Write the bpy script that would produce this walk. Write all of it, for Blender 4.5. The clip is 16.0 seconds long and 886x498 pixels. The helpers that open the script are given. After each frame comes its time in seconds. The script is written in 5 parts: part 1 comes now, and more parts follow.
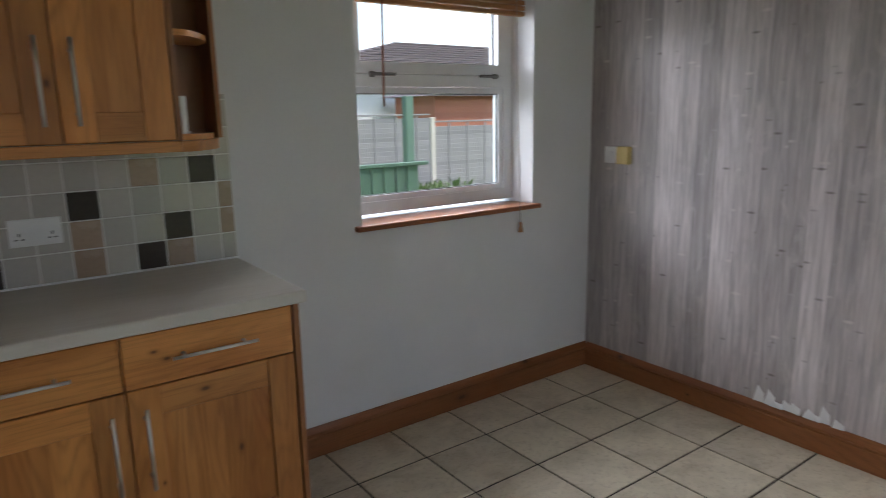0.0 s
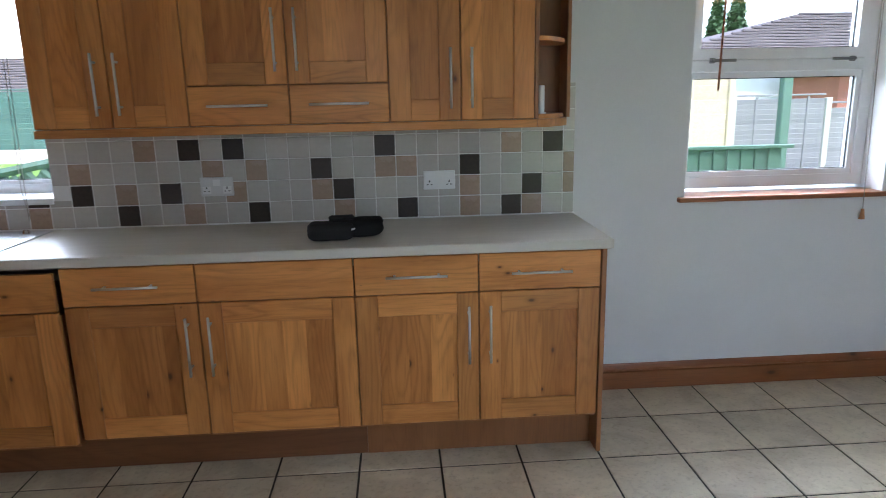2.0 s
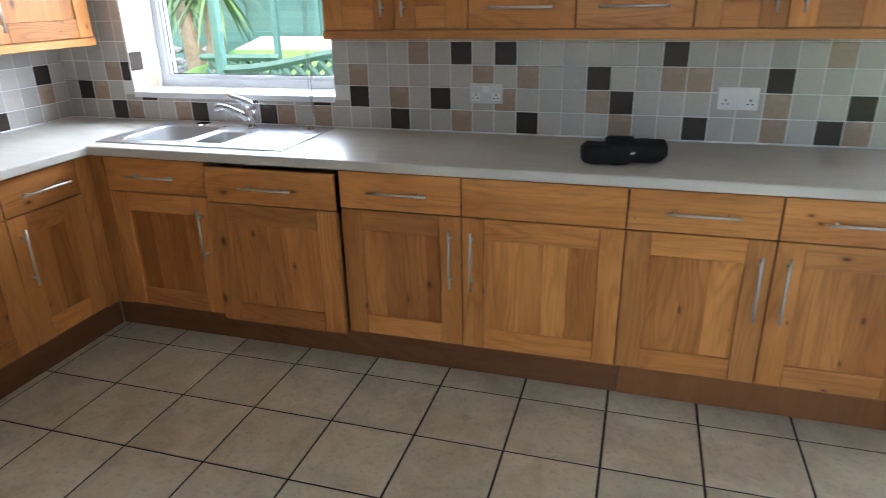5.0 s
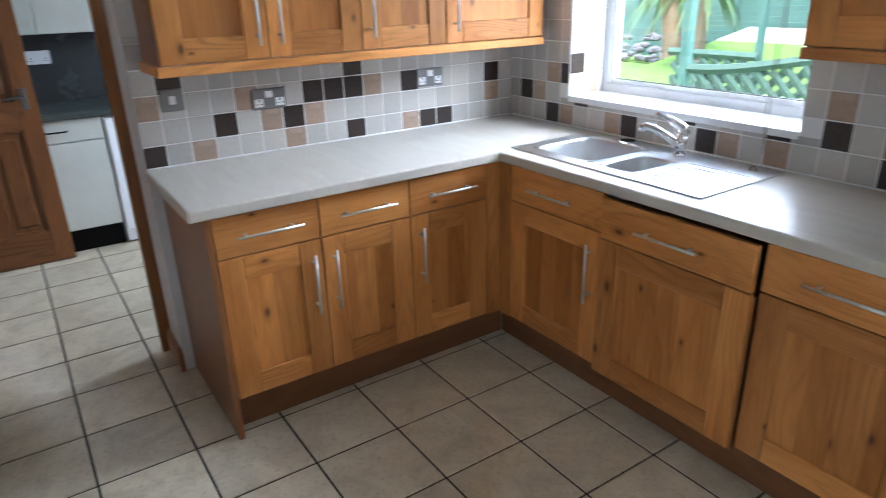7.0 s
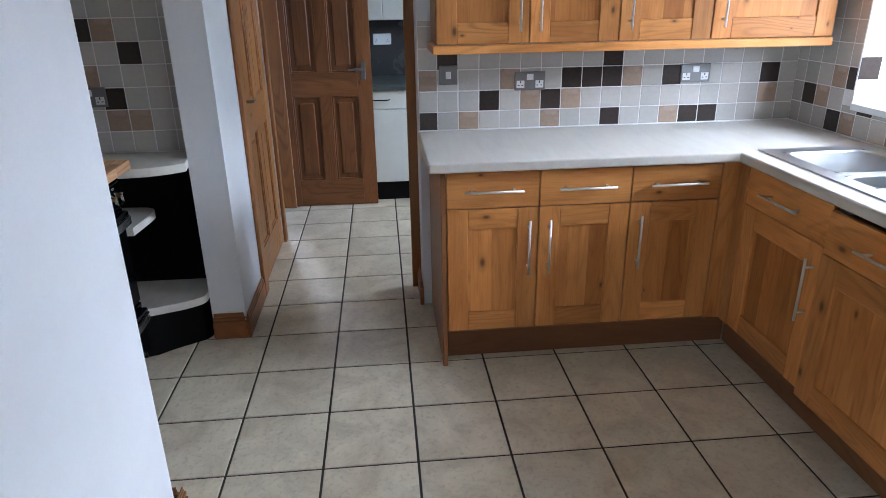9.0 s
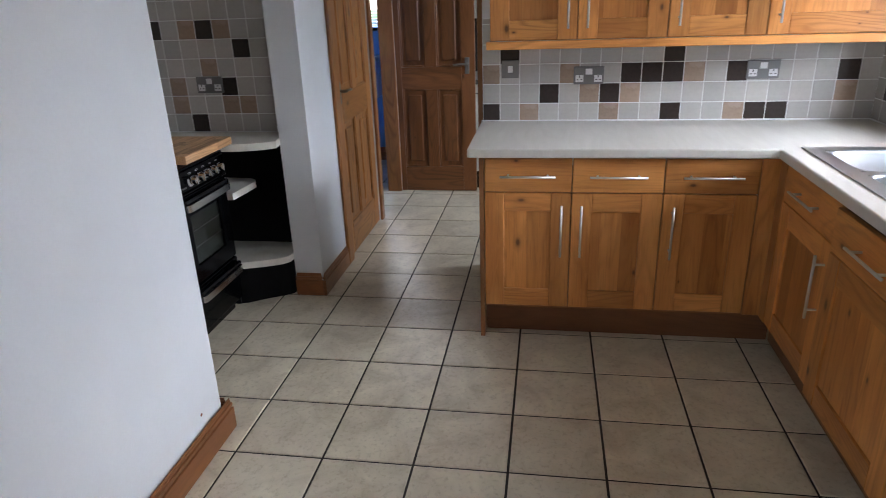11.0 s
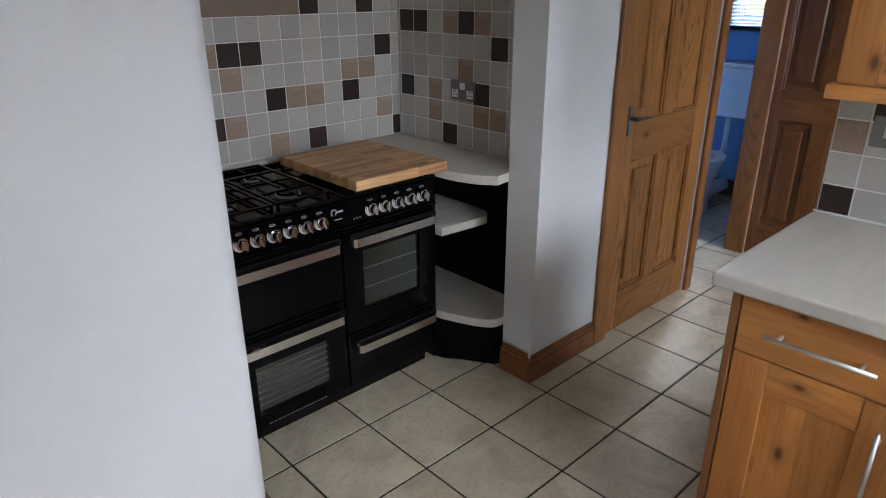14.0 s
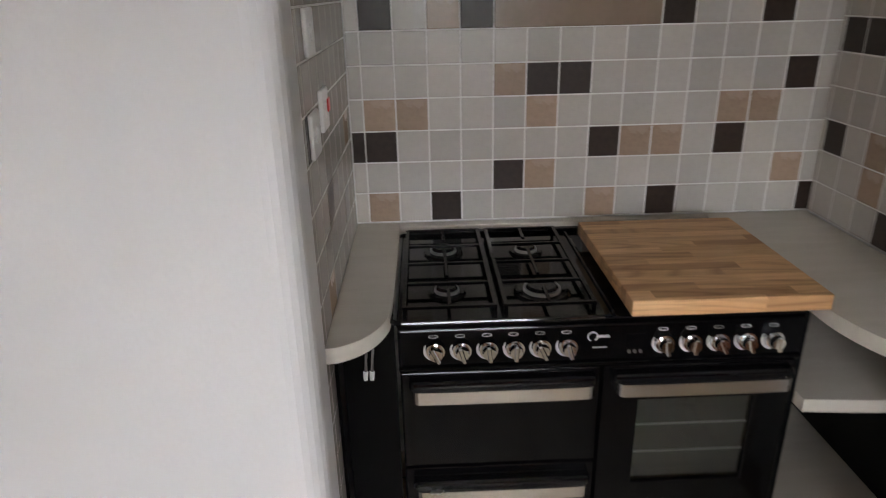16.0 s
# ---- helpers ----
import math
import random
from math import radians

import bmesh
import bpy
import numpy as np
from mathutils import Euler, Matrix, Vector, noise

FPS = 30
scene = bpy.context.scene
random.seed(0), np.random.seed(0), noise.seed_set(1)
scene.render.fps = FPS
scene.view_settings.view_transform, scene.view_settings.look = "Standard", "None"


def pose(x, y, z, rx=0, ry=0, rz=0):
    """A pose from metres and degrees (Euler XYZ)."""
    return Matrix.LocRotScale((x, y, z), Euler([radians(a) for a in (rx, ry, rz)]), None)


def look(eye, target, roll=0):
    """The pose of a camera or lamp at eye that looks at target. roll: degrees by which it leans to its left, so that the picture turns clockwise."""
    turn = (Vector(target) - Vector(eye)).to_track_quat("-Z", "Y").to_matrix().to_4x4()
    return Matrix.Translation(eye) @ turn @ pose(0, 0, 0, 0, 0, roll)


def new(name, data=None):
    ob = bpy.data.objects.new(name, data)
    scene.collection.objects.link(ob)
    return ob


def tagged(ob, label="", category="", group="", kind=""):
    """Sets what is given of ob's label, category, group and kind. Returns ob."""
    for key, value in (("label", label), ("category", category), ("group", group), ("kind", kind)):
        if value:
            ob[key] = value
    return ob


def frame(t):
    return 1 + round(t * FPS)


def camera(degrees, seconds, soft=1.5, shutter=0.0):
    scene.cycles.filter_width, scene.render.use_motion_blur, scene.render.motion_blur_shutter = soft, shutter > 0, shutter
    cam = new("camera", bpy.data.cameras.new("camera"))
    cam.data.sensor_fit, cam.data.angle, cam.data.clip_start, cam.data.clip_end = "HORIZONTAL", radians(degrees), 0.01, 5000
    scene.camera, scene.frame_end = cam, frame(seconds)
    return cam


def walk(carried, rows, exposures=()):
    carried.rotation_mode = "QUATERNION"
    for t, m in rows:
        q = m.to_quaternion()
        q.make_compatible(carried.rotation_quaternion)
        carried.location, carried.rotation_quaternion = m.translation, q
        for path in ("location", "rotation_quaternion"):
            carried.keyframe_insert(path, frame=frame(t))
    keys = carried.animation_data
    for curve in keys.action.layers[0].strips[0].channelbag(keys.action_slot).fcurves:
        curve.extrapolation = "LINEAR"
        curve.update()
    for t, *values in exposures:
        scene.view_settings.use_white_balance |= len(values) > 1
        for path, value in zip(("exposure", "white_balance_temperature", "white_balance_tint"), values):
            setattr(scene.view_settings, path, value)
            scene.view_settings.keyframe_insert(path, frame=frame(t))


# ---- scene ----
cam = camera(68.46, 16.0, soft=0.5, shutter=0.3)
PATH = [
    (0, (2.539, -1.761, 1.432), (3.693, -0.180, 1.021), -1.04),
    (0.5, (2.518, -1.902, 1.415), (3.322, -0.116, 1.009), -1.26),
    (1, (2.513, -2.033, 1.418), (3.071, -0.158, 1.001), -1.22),
    (1.5, (2.515, -2.221, 1.440), (2.801, -0.291, 1.001), -1.37),
    (2, (2.512, -2.367, 1.448), (2.638, -0.422, 1.000), -1.24),
    (2.5, (2.510, -2.446, 1.455), (2.518, -0.553, 0.809), -1.06),
    (3, (2.520, -2.536, 1.477), (2.488, -0.672, 0.753), -1.33),
    (5.5, (2.285, -2.028, 1.509), (1.504, -0.342, 0.769), -1.27),
    (6, (2.228, -1.902, 1.524), (1.197, -0.354, 0.788), -1.40),
    (6.5, (2.152, -1.766, 1.504), (0.882, -0.402, 0.777), -1.44),
    (7, (2.143, -1.624, 1.546), (0.592, -0.603, 0.802), -1.64),
    (7.5, (2.137, -1.574, 1.503), (0.385, -0.948, 0.769), -1.73),
    (8, (2.253, -1.538, 1.492), (0.415, -1.217, 0.771), -1.70),
    (8.5, (2.390, -1.474, 1.512), (0.538, -1.256, 0.789), -1.17),
    (11, (2.792, -0.886, 1.522), (0.953, -1.193, 0.798), -2.03),
    (11.5, (2.635, -0.761, 1.484), (0.848, -1.294, 0.762), -1.67),
    (12, (2.468, -0.690, 1.506), (0.748, -1.413, 0.785), -1.12),
    (12.5, (2.253, -0.597, 1.512), (0.644, -1.534, 0.783), -1.16),
    (13, (2.081, -0.535, 1.511), (0.582, -1.645, 0.789), -0.69),
    (13.5, (1.821, -0.572, 1.504), (0.451, -1.837, 0.780), 0.06),
    (14, (1.519, -0.622, 1.544), (0.252, -1.976, 0.795), -0.18),
    (14.5, (1.220, -0.698, 1.547), (0.127, -2.195, 0.795), -0.46),
    (15, (1.011, -0.817, 1.530), (0.210, -2.490, 0.784), -1.26),
    (15.5, (0.850, -0.992, 1.517), (0.398, -2.799, 0.789), -1.11),
    (16, (0.684, -1.188, 1.535), (0.636, -3.047, 0.800), -1.29),
]
EXPOSURE = [(0.0, 1.55, 6800, 15), (0.5, 1.85, 6850, 15), (1.0, 2.3, 6800, 15), (1.5, 2.45, 6450, 13), (2.5, 2.4, 6000, 12), (3.2, 2.56, 6000, 12),
            (5.5, 2.8, 6250, 9), (7.0, 2.82, 6000, 10), (8.0, 2.77, 5850, 12), (8.7, 2.77, 5850, 12), (11.0, 2.45, 6400, 14), (13.0, 2.38, 6500, 13),
            (14.5, 2.38, 6750, 13), (15.5, 2.43, 7200, 15), (16.0, 2.52, 7450, 16)]
walk(cam, [(t, look(eye, target, roll)) for t, eye, target, roll in PATH], EXPOSURE)

# ---------------------------------------------------------------- light
world = bpy.data.worlds.new("sky")
scene.world = world
world.use_nodes = True
wn = world.node_tree.nodes
sky = wn.new("ShaderNodeTexSky")
sky.sky_type = "NISHITA"
sky.sun_disc = False
sky.sun_elevation, sky.sun_rotation = radians(62), radians(204)
sky.air_density, sky.dust_density = 1.0, 1.5
wn["Background"].inputs["Strength"].default_value = 0.15
world.node_tree.links.new(sky.outputs[0], wn["Background"].inputs[0])


def lamp(name, kind, m, energy, color, **more):
    data = bpy.data.lights.new(name, kind)
    data.energy, data.color = energy, color
    for key, value in more.items():
        if key == "angle":
            data.angle = value
        if key == "size":
            data.shape, data.size, data.size_y = "RECTANGLE", value[0], value[1]
    ob = new(name, data)
    ob.matrix_world = m
    return ob


lamp("sun", "SUN", look((0, 0, 0), (-0.2, 0.45, -0.95)), 1.9, (1.0, 0.97, 0.93), angle=radians(14))
# the open sky before the sink, dining and cloakroom windows, and added fill lamps at unseen openings
SKY = (0.79, 0.875, 1.0)
lamp("window_sky_sink", "AREA", look((0.35, 3.8, 2.9), (0.41, 0.7, 1.75)), 98, SKY, size=(3.6, 2.0))
lamp("window_sky_dining", "AREA", look((4.3, 3.4, 3.6), (4.36, 0.7, 1.55)), 105, SKY, size=(3.4, 2.0))
lamp("window_sky_dining_east", "AREA", look((7.6, 2.8, 2.9), (2.6, -0.7, 0.9)), 105, SKY, size=(2.0, 1.8))
# added fill for hall and pillar, through an assumed utility room opening
lamp("sky_fill_utility", "AREA", look((-1.5, 1.35, 1.9), (-1.7, -1.6, 0.6)), 10, SKY, size=(0.9, 0.9))
lamp("window_sky_cloakroom", "AREA", look((-4.6, -2.67, 1.9), (-2.6, -2.67, 1.4)), 42, SKY, size=(1.0, 1.0))
# added weak fill from the south, through an unseen opening behind the doorway
lamp("sky_fill_lobby", "AREA", look((2.1, -5.7, 2.0), (2.1, -2.0, 0.9)), 2, SKY, size=(1.3, 1.1))
# added fill through the unseen doors, brightens floor and unit fronts
lamp("sky_fill_patio", "AREA", look((7.9, -3.6, 3.0), (0.9, -0.6, 0.0)), 40, SKY, size=(3.2, 2.4))

# ---------------------------------------------------------------- materials
MATS = {}


class Mat:
    """A node material under construction."""

    def __init__(self, name, rough=0.5, metal=0.0, spec=0.5, coat=0.0):
        self.m = bpy.data.materials.new(name)
        self.m.use_nodes = True
        self.t = self.m.node_tree
        self.b = self.t.nodes["Principled BSDF"]
        self.b.inputs["Roughness"].default_value = rough
        self.b.inputs["Metallic"].default_value = metal
        self.b.inputs["Specular IOR Level"].default_value = spec
        self.b.inputs["Coat Weight"].default_value = coat
        self.coord = None
        MATS[name] = self.m

    def node(self, kind, **values):
        n = self.t.nodes.new(kind)
        for key, v in values.items():
            n.inputs[key.replace("_", " ")].default_value = v
        return n

    def link(self, a, b):
        self.t.links.new(a, b)

    def place(self, scale=(1, 1, 1), random=0.0, rot=(0, 0, 0)):
        tc = self.t.nodes.new("ShaderNodeTexCoord")
        mp = self.t.nodes.new("ShaderNodeMapping")
        mp.inputs["Scale"].default_value = scale
        mp.inputs["Rotation"].default_value = rot
        out = tc.outputs["Object"]
        if random:
            oi = self.t.nodes.new("ShaderNodeObjectInfo")
            mul = self.t.nodes.new("ShaderNodeMath")
            mul.operation = "MULTIPLY"
            mul.inputs[1].default_value = random
            self.link(oi.outputs["Random"], mul.inputs[0])
            add = self.t.nodes.new("ShaderNodeVectorMath")
            self.link(tc.outputs["Object"], add.inputs[0])
            self.link(mul.outputs[0], add.inputs[1])
            out = add.outputs[0]
        self.link(out, mp.inputs["Vector"])
        return mp.outputs[0]

    def noise(self, vec, scale, detail=4, rough=0.55, dist=0.0):
        n = self.node("ShaderNodeTexNoise", Scale=scale, Detail=detail, Roughness=rough, Distortion=dist)
        self.link(vec, n.inputs["Vector"])
        return n.outputs["Fac"]

    def ramp(self, fac, *stops):
        r = self.t.nodes.new("ShaderNodeValToRGB")
        e = r.color_ramp.elements
        while len(e) < len(stops):
            e.new(0.5)
        for el, (p, c) in zip(e, stops):
            el.position, el.color = p, (*c, 1) if len(c) == 3 else c
        self.link(fac, r.inputs[0])
        return r.outputs[0]

    def mix(self, a, b, fac, mode="MIX"):
        n = self.t.nodes.new("ShaderNodeMix")
        n.data_type, n.blend_type = "RGBA", mode
        for sock, v in ((n.inputs["Factor"], fac), (n.inputs["A"], a), (n.inputs["B"], b)):
            if isinstance(v, (int, float)):
                sock.default_value = v
            elif isinstance(v, tuple):
                sock.default_value = (*v, 1)
            else:
                self.link(v, sock)
        return n.outputs["Result"]

    def vary(self, color, amount):
        """Each object a little lighter or darker, and shifted in hue."""
        oi = self.t.nodes.new("ShaderNodeObjectInfo")
        r = self.ramp(oi.outputs["Random"], (0, (1 - amount,) * 3), (1, (1 + amount * 0.6, 1 + amount * 0.55, 1 + amount * 0.45)))
        return self.mix(color, r, 1.0, "MULTIPLY")

    def color(self, c):
        if isinstance(c, tuple):
            self.b.inputs["Base Color"].default_value = (*c, 1)
        else:
            self.link(c, self.b.inputs["Base Color"])

    def bump(self, height, strength=0.2, distance=0.002):
        b = self.node("ShaderNodeBump", Strength=strength, Distance=distance)
        self.link(height, b.inputs["Height"])
        self.link(b.outputs[0], self.b.inputs["Normal"])

    def rough(self, fac, lo, hi):
        r = self.t.nodes.new("ShaderNodeMapRange")
        r.inputs["To Min"].default_value, r.inputs["To Max"].default_value = lo, hi
        self.link(fac, r.inputs["Value"])
        self.link(r.outputs[0], self.b.inputs["Roughness"])


def wood(name, axis, light, mid, dark, rough=0.38, stave=0.0, knots=0.0, vary=0.2, contrast=0.6, figure=0.4, block=0.0, pores=0.3):
    """Timber with the grain along an axis; stave: the width of the glued strips, if any; knots: how dense they lie."""
    k = Mat(name, rough, spec=0.35, coat=0.05)
    k.b.inputs["Coat Roughness"].default_value = 0.3
    tc = k.t.nodes.new("ShaderNodeTexCoord")
    oi = k.t.nodes.new("ShaderNodeObjectInfo")

    def calc(op, a, b=None, c=None):
        n = k.t.nodes.new("ShaderNodeMath")
        n.operation = op
        for sock, v in zip(n.inputs, (a, b, c)):
            if isinstance(v, (int, float)):
                sock.default_value = v
            elif v is not None:
                k.link(v, sock)
        return n.outputs[0]

    shift = calc("MULTIPLY", oi.outputs["Random"], 17.0)
    tone = None
    if stave:
        sep = k.t.nodes.new("ShaderNodeSeparateXYZ")
        k.link(tc.outputs["Object"], sep.inputs[0])
        strip = calc("SNAP", calc("ADD", sep.outputs["Y" if axis == "x" else "X"], oi.outputs["Random"]), stave)
        wh = k.t.nodes.new("ShaderNodeTexWhiteNoise")
        wh.noise_dimensions = "1D"
        k.link(strip, wh.inputs["W"])
        tone = wh.outputs["Value"]
        if block:
            # short lengths, staggered from strip to strip
            run = calc("SNAP", calc("MULTIPLY_ADD", tone, block, sep.outputs["X" if axis == "x" else "Z"]), block)
            cv = k.t.nodes.new("ShaderNodeCombineXYZ")
            k.link(strip, cv.inputs["X"])
            k.link(run, cv.inputs["Y"])
            wh = k.t.nodes.new("ShaderNodeTexWhiteNoise")
            wh.noise_dimensions = "2D"
            k.link(cv.outputs[0], wh.inputs["Vector"])
            tone = wh.outputs["Value"]
        shift = calc("MULTIPLY_ADD", tone, 9.0, shift)
    add = k.t.nodes.new("ShaderNodeVectorMath")
    k.link(tc.outputs["Object"], add.inputs[0])
    k.link(shift, add.inputs[1])

    def along(lengthwise, across):
        v = {"x": (lengthwise, across, across), "y": (across, lengthwise, across), "z": (across, across, lengthwise)}[axis]
        mp = k.node("ShaderNodeMapping", Scale=v)
        k.link(add.outputs[0], mp.inputs["Vector"])
        return mp.outputs[0]

    broad = k.noise(along(0.9, 6), 1.5, 3, 0.55, 0.4)
    c = k.ramp(broad, (0.33, mid), (0.64, light))
    # arched growth rings: contour lines of a long drawn-out noise
    hill = k.noise(along(0.55, 3.4), 1.3, 2, 0.45, 0.3)
    ring = calc("PINGPONG", calc("MULTIPLY", hill, 22.0), 0.5)
    patch = k.ramp(k.noise(along(0.8, 2.0), 1.4, 2), (0.4, (0.15, 0.15, 0.15)), (0.66, (1, 1, 1)))
    c = k.mix(c, dark, k.mix((0, 0, 0), patch, k.ramp(ring, (0.22, (0, 0, 0)), (0.5, (figure,) * 3))))
    fine = k.noise(along(7, 150), 1.0, 4, 0.6)
    c = k.mix(c, dark, k.ramp(fine, (0.5, (0, 0, 0)), (0.72, (pores,) * 3)))
    fleck = k.noise(along(14, 60), 1.0, 3, 0.6)
    c = k.mix(c, light, k.ramp(fleck, (0.56, (0, 0, 0)), (0.74, (0.35, 0.35, 0.35))))
    if tone is not None:
        c = k.mix(c, k.ramp(tone, (0, tuple(1 - contrast * (1 - v) for v in (0.62, 0.53, 0.42))), (0.5, (1, 0.985, 0.96)), (1, (1.14, 1.13, 1.1))), 1.0, "MULTIPLY")
    if knots:
        v = k.node("ShaderNodeTexVoronoi", Scale=knots)
        v.voronoi_dimensions = "2D"
        face, flat = k.t.nodes.new("ShaderNodeSeparateXYZ"), k.t.nodes.new("ShaderNodeCombineXYZ")
        k.link(along(0.8, 1.5), face.inputs[0])
        k.link(face.outputs["Y" if axis == "y" else "X"], flat.inputs["X"])
        k.link(face.outputs["Z"], flat.inputs["Y"])
        k.link(flat.outputs[0], v.inputs["Vector"])
        size = k.node("ShaderNodeSeparateColor")
        k.link(v.outputs["Color"], size.inputs[0])
        near = calc("DIVIDE", v.outputs["Distance"], calc("MULTIPLY_ADD", size.outputs[0], 1.1, 0.1))
        c = k.mix(c, dark, k.ramp(near, (0.03, (0.4, 0.4, 0.4)), (0.11, (0, 0, 0))))
        c = k.mix(c, (0.045, 0.016, 0.006), k.ramp(near, (0.02, (0.75, 0.75, 0.75)), (0.035, (0.3, 0.3, 0.3)), (0.055, (0, 0, 0))))
    k.color(k.vary(c, vary))
    k.rough(broad, rough - 0.05, rough + 0.08)
    k.bump(fine, 0.1, 0.0008)
    return k.m


OAK = ((0.64, 0.276, 0.077), (0.465, 0.174, 0.042), (0.16, 0.048, 0.01))
wood("oak_upright", "z", *OAK, vary=0.24, knots=2.5, figure=0.34)
wood("oak_level", "x", *OAK, vary=0.24, knots=2.5, figure=0.42)
wood("oak_panel", "z", *OAK, stave=0.088, vary=0.1, contrast=0.9, knots=2.7, figure=0.36)
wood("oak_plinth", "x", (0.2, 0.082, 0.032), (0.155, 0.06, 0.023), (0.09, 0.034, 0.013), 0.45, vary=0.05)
wood("oak_side", "z", (0.34, 0.142, 0.05), (0.27, 0.108, 0.037), (0.15, 0.056, 0.019), 0.42, figure=0.25)
PINE = ((0.36, 0.152, 0.043), (0.265, 0.104, 0.027), (0.075, 0.024, 0.006))
wood("pine_upright", "z", *PINE, figure=0.75, knots=1.9)
wood("pine_level", "x", *PINE, figure=0.75, knots=1.9)
wood("pine_lining", "z", (0.33, 0.135, 0.041), (0.245, 0.094, 0.027), (0.1, 0.033, 0.009), figure=0.5, vary=0.2, knots=1.8)
# pine darkened in its colour for the shade on the open cloakroom door
SHADED_PINE = ((0.2, 0.076, 0.025), (0.14, 0.05, 0.015), (0.045, 0.015, 0.005))
wood("shaded_pine_upright", "z", *SHADED_PINE, figure=0.6, knots=1.6)
wood("shaded_pine_level", "x", *SHADED_PINE, figure=0.6)
SKIRT = ((0.27, 0.102, 0.036), (0.2, 0.072, 0.024), (0.09, 0.03, 0.009))
wood("pine_skirting_x", "x", *SKIRT, 0.36, knots=2.4)
wood("pine_skirting_y", "y", *SKIRT, 0.36, knots=2.4)
wood("mahogany_sill", "x", (0.3, 0.11, 0.045), (0.24, 0.085, 0.035), (0.13, 0.045, 0.02), 0.3)
wood("beech_board", "x", (0.66, 0.41, 0.22), (0.52, 0.29, 0.14), (0.25, 0.115, 0.05), 0.44, stave=0.036, contrast=0.75, figure=0.8, block=0.31, pores=0.5)
wood("blind_wood", "x", (0.42, 0.2, 0.08), (0.32, 0.14, 0.05), (0.2, 0.08, 0.03), 0.5)


def plain(name, color, rough=0.5, metal=0.0, spec=0.5, grain=0.06, scale=60, bump=0.0, patch=0.05, coat=0.0, vary=0.0):
    """Paint, plastic, metal or stone: a colour with fine grain and broad patches."""
    k = Mat(name, rough, metal, spec, coat)
    p = k.place()
    fine, broad = k.noise(p, scale, 4), k.noise(p, 2.3, 3)
    c = k.mix(color, tuple(v * (1 - grain * 3) for v in color), k.ramp(fine, (0.4, (0, 0, 0)), (0.75, (1, 1, 1))))
    c = k.mix(c, tuple(v * (1 - patch * 3) for v in color), k.ramp(broad, (0.42, (0, 0, 0)), (0.7, (1, 1, 1))))
    if vary:
        c = k.vary(c, vary)
    k.color(c)
    k.rough(k.noise(p, 7, 4), max(rough - 0.06, 0.02), min(rough + 0.08, 1))
    if bump:
        k.bump(fine, bump, 0.0015)
    return k.m


plain("wall_white", (0.668, 0.667, 0.662), 0.62, grain=0.012, scale=140, bump=0.12, patch=0.025)
plain("ceiling_white", (0.88, 0.88, 0.87), 0.7, grain=0.012, scale=120, bump=0.12)
plain("wall_blue", (0.17, 0.36, 0.66), 0.6, grain=0.02, scale=120, bump=0.1)
plain("grout_pale", (0.78, 0.77, 0.74), 0.85, grain=0.05, scale=200, bump=0.2)
plain("grout_floor", (0.03, 0.022, 0.017), 0.9, grain=0.1, scale=150, bump=0.2)
plain("steel", (0.72, 0.72, 0.71), 0.48, 1.0, grain=0.03, scale=300)
plain("steel_sink", (0.66, 0.67, 0.68), 0.34, 1.0, grain=0.02, scale=300)
plain("chrome", (0.82, 0.82, 0.83), 0.08, 1.0, grain=0.0)
plain("handle_metal", (0.84, 0.83, 0.81), 0.36, 1.0, grain=0.02, scale=300)
plain("steel_plate", (0.24, 0.235, 0.23), 0.42, 1.0, grain=0.03, scale=300)
plain("plastic_white", (0.82, 0.82, 0.81), 0.3, grain=0.01)
plain("plastic_ivory", (0.66, 0.6, 0.48), 0.35, grain=0.02)
plain("plastic_grey", (0.6, 0.6, 0.6), 0.3, grain=0.01)
plain("plastic_cream", (0.66, 0.5, 0.2), 0.4, grain=0.03)
plain("plastic_red", (0.75, 0.03, 0.03), 0.3)
plain("enamel_black", (0.003, 0.003, 0.0035), 0.12, spec=0.16, grain=0.0)
plain("enamel_hob", (0.003, 0.003, 0.0035), 0.1, spec=0.2, grain=0.0)
plain("chrome_brushed", (0.86, 0.85, 0.83), 0.24, 1.0, grain=0.03, scale=300)
plain("enamel_gloss", (0.004, 0.004, 0.005), 0.07, spec=0.4, grain=0.0)
plain("iron_black", (0.004, 0.004, 0.0045), 0.16, spec=0.22, grain=0.1, scale=200, bump=0.25)
plain("laminate_black", (0.0025, 0.0025, 0.003), 0.32, spec=0.12, grain=0.05)
plain("shadow_gap", (0.02, 0.013, 0.008), 0.8)
plain("fabric_black", (0.003, 0.003, 0.0035), 0.85, grain=0.1, scale=400, bump=0.5)
plain("unit_white", (0.56, 0.56, 0.5), 0.35, grain=0.01)
plain("splash_dark", (0.035, 0.038, 0.04), 0.25, grain=0.1)
plain("worktop_dark", (0.06, 0.075, 0.07), 0.3, grain=0.1)
plain("ceramic_white", (0.82, 0.83, 0.83), 0.12, grain=0.0, coat=0.4)
plain("upvc_white", (0.78, 0.79, 0.8), 0.3, grain=0.01)
plain("rubber_black", (0.015, 0.015, 0.015), 0.6)
plain("cord", (0.3, 0.27, 0.24), 0.8)
plain("oven_dark", (0.2, 0.205, 0.19), 0.4, grain=0.1)
plain("tile_dark", (0.045, 0.03, 0.024), 0.3, spec=0.3, grain=0.12, scale=70, patch=0.08, bump=0.1, vary=0.12)
plain("tile_tan", (0.42, 0.302, 0.222), 0.26, grain=0.06, scale=60, patch=0.09, bump=0.1, vary=0.12)
plain("tile_plain_tan", (0.3, 0.22, 0.165), 0.2, grain=0.04, scale=40, patch=0.06, bump=0.05)
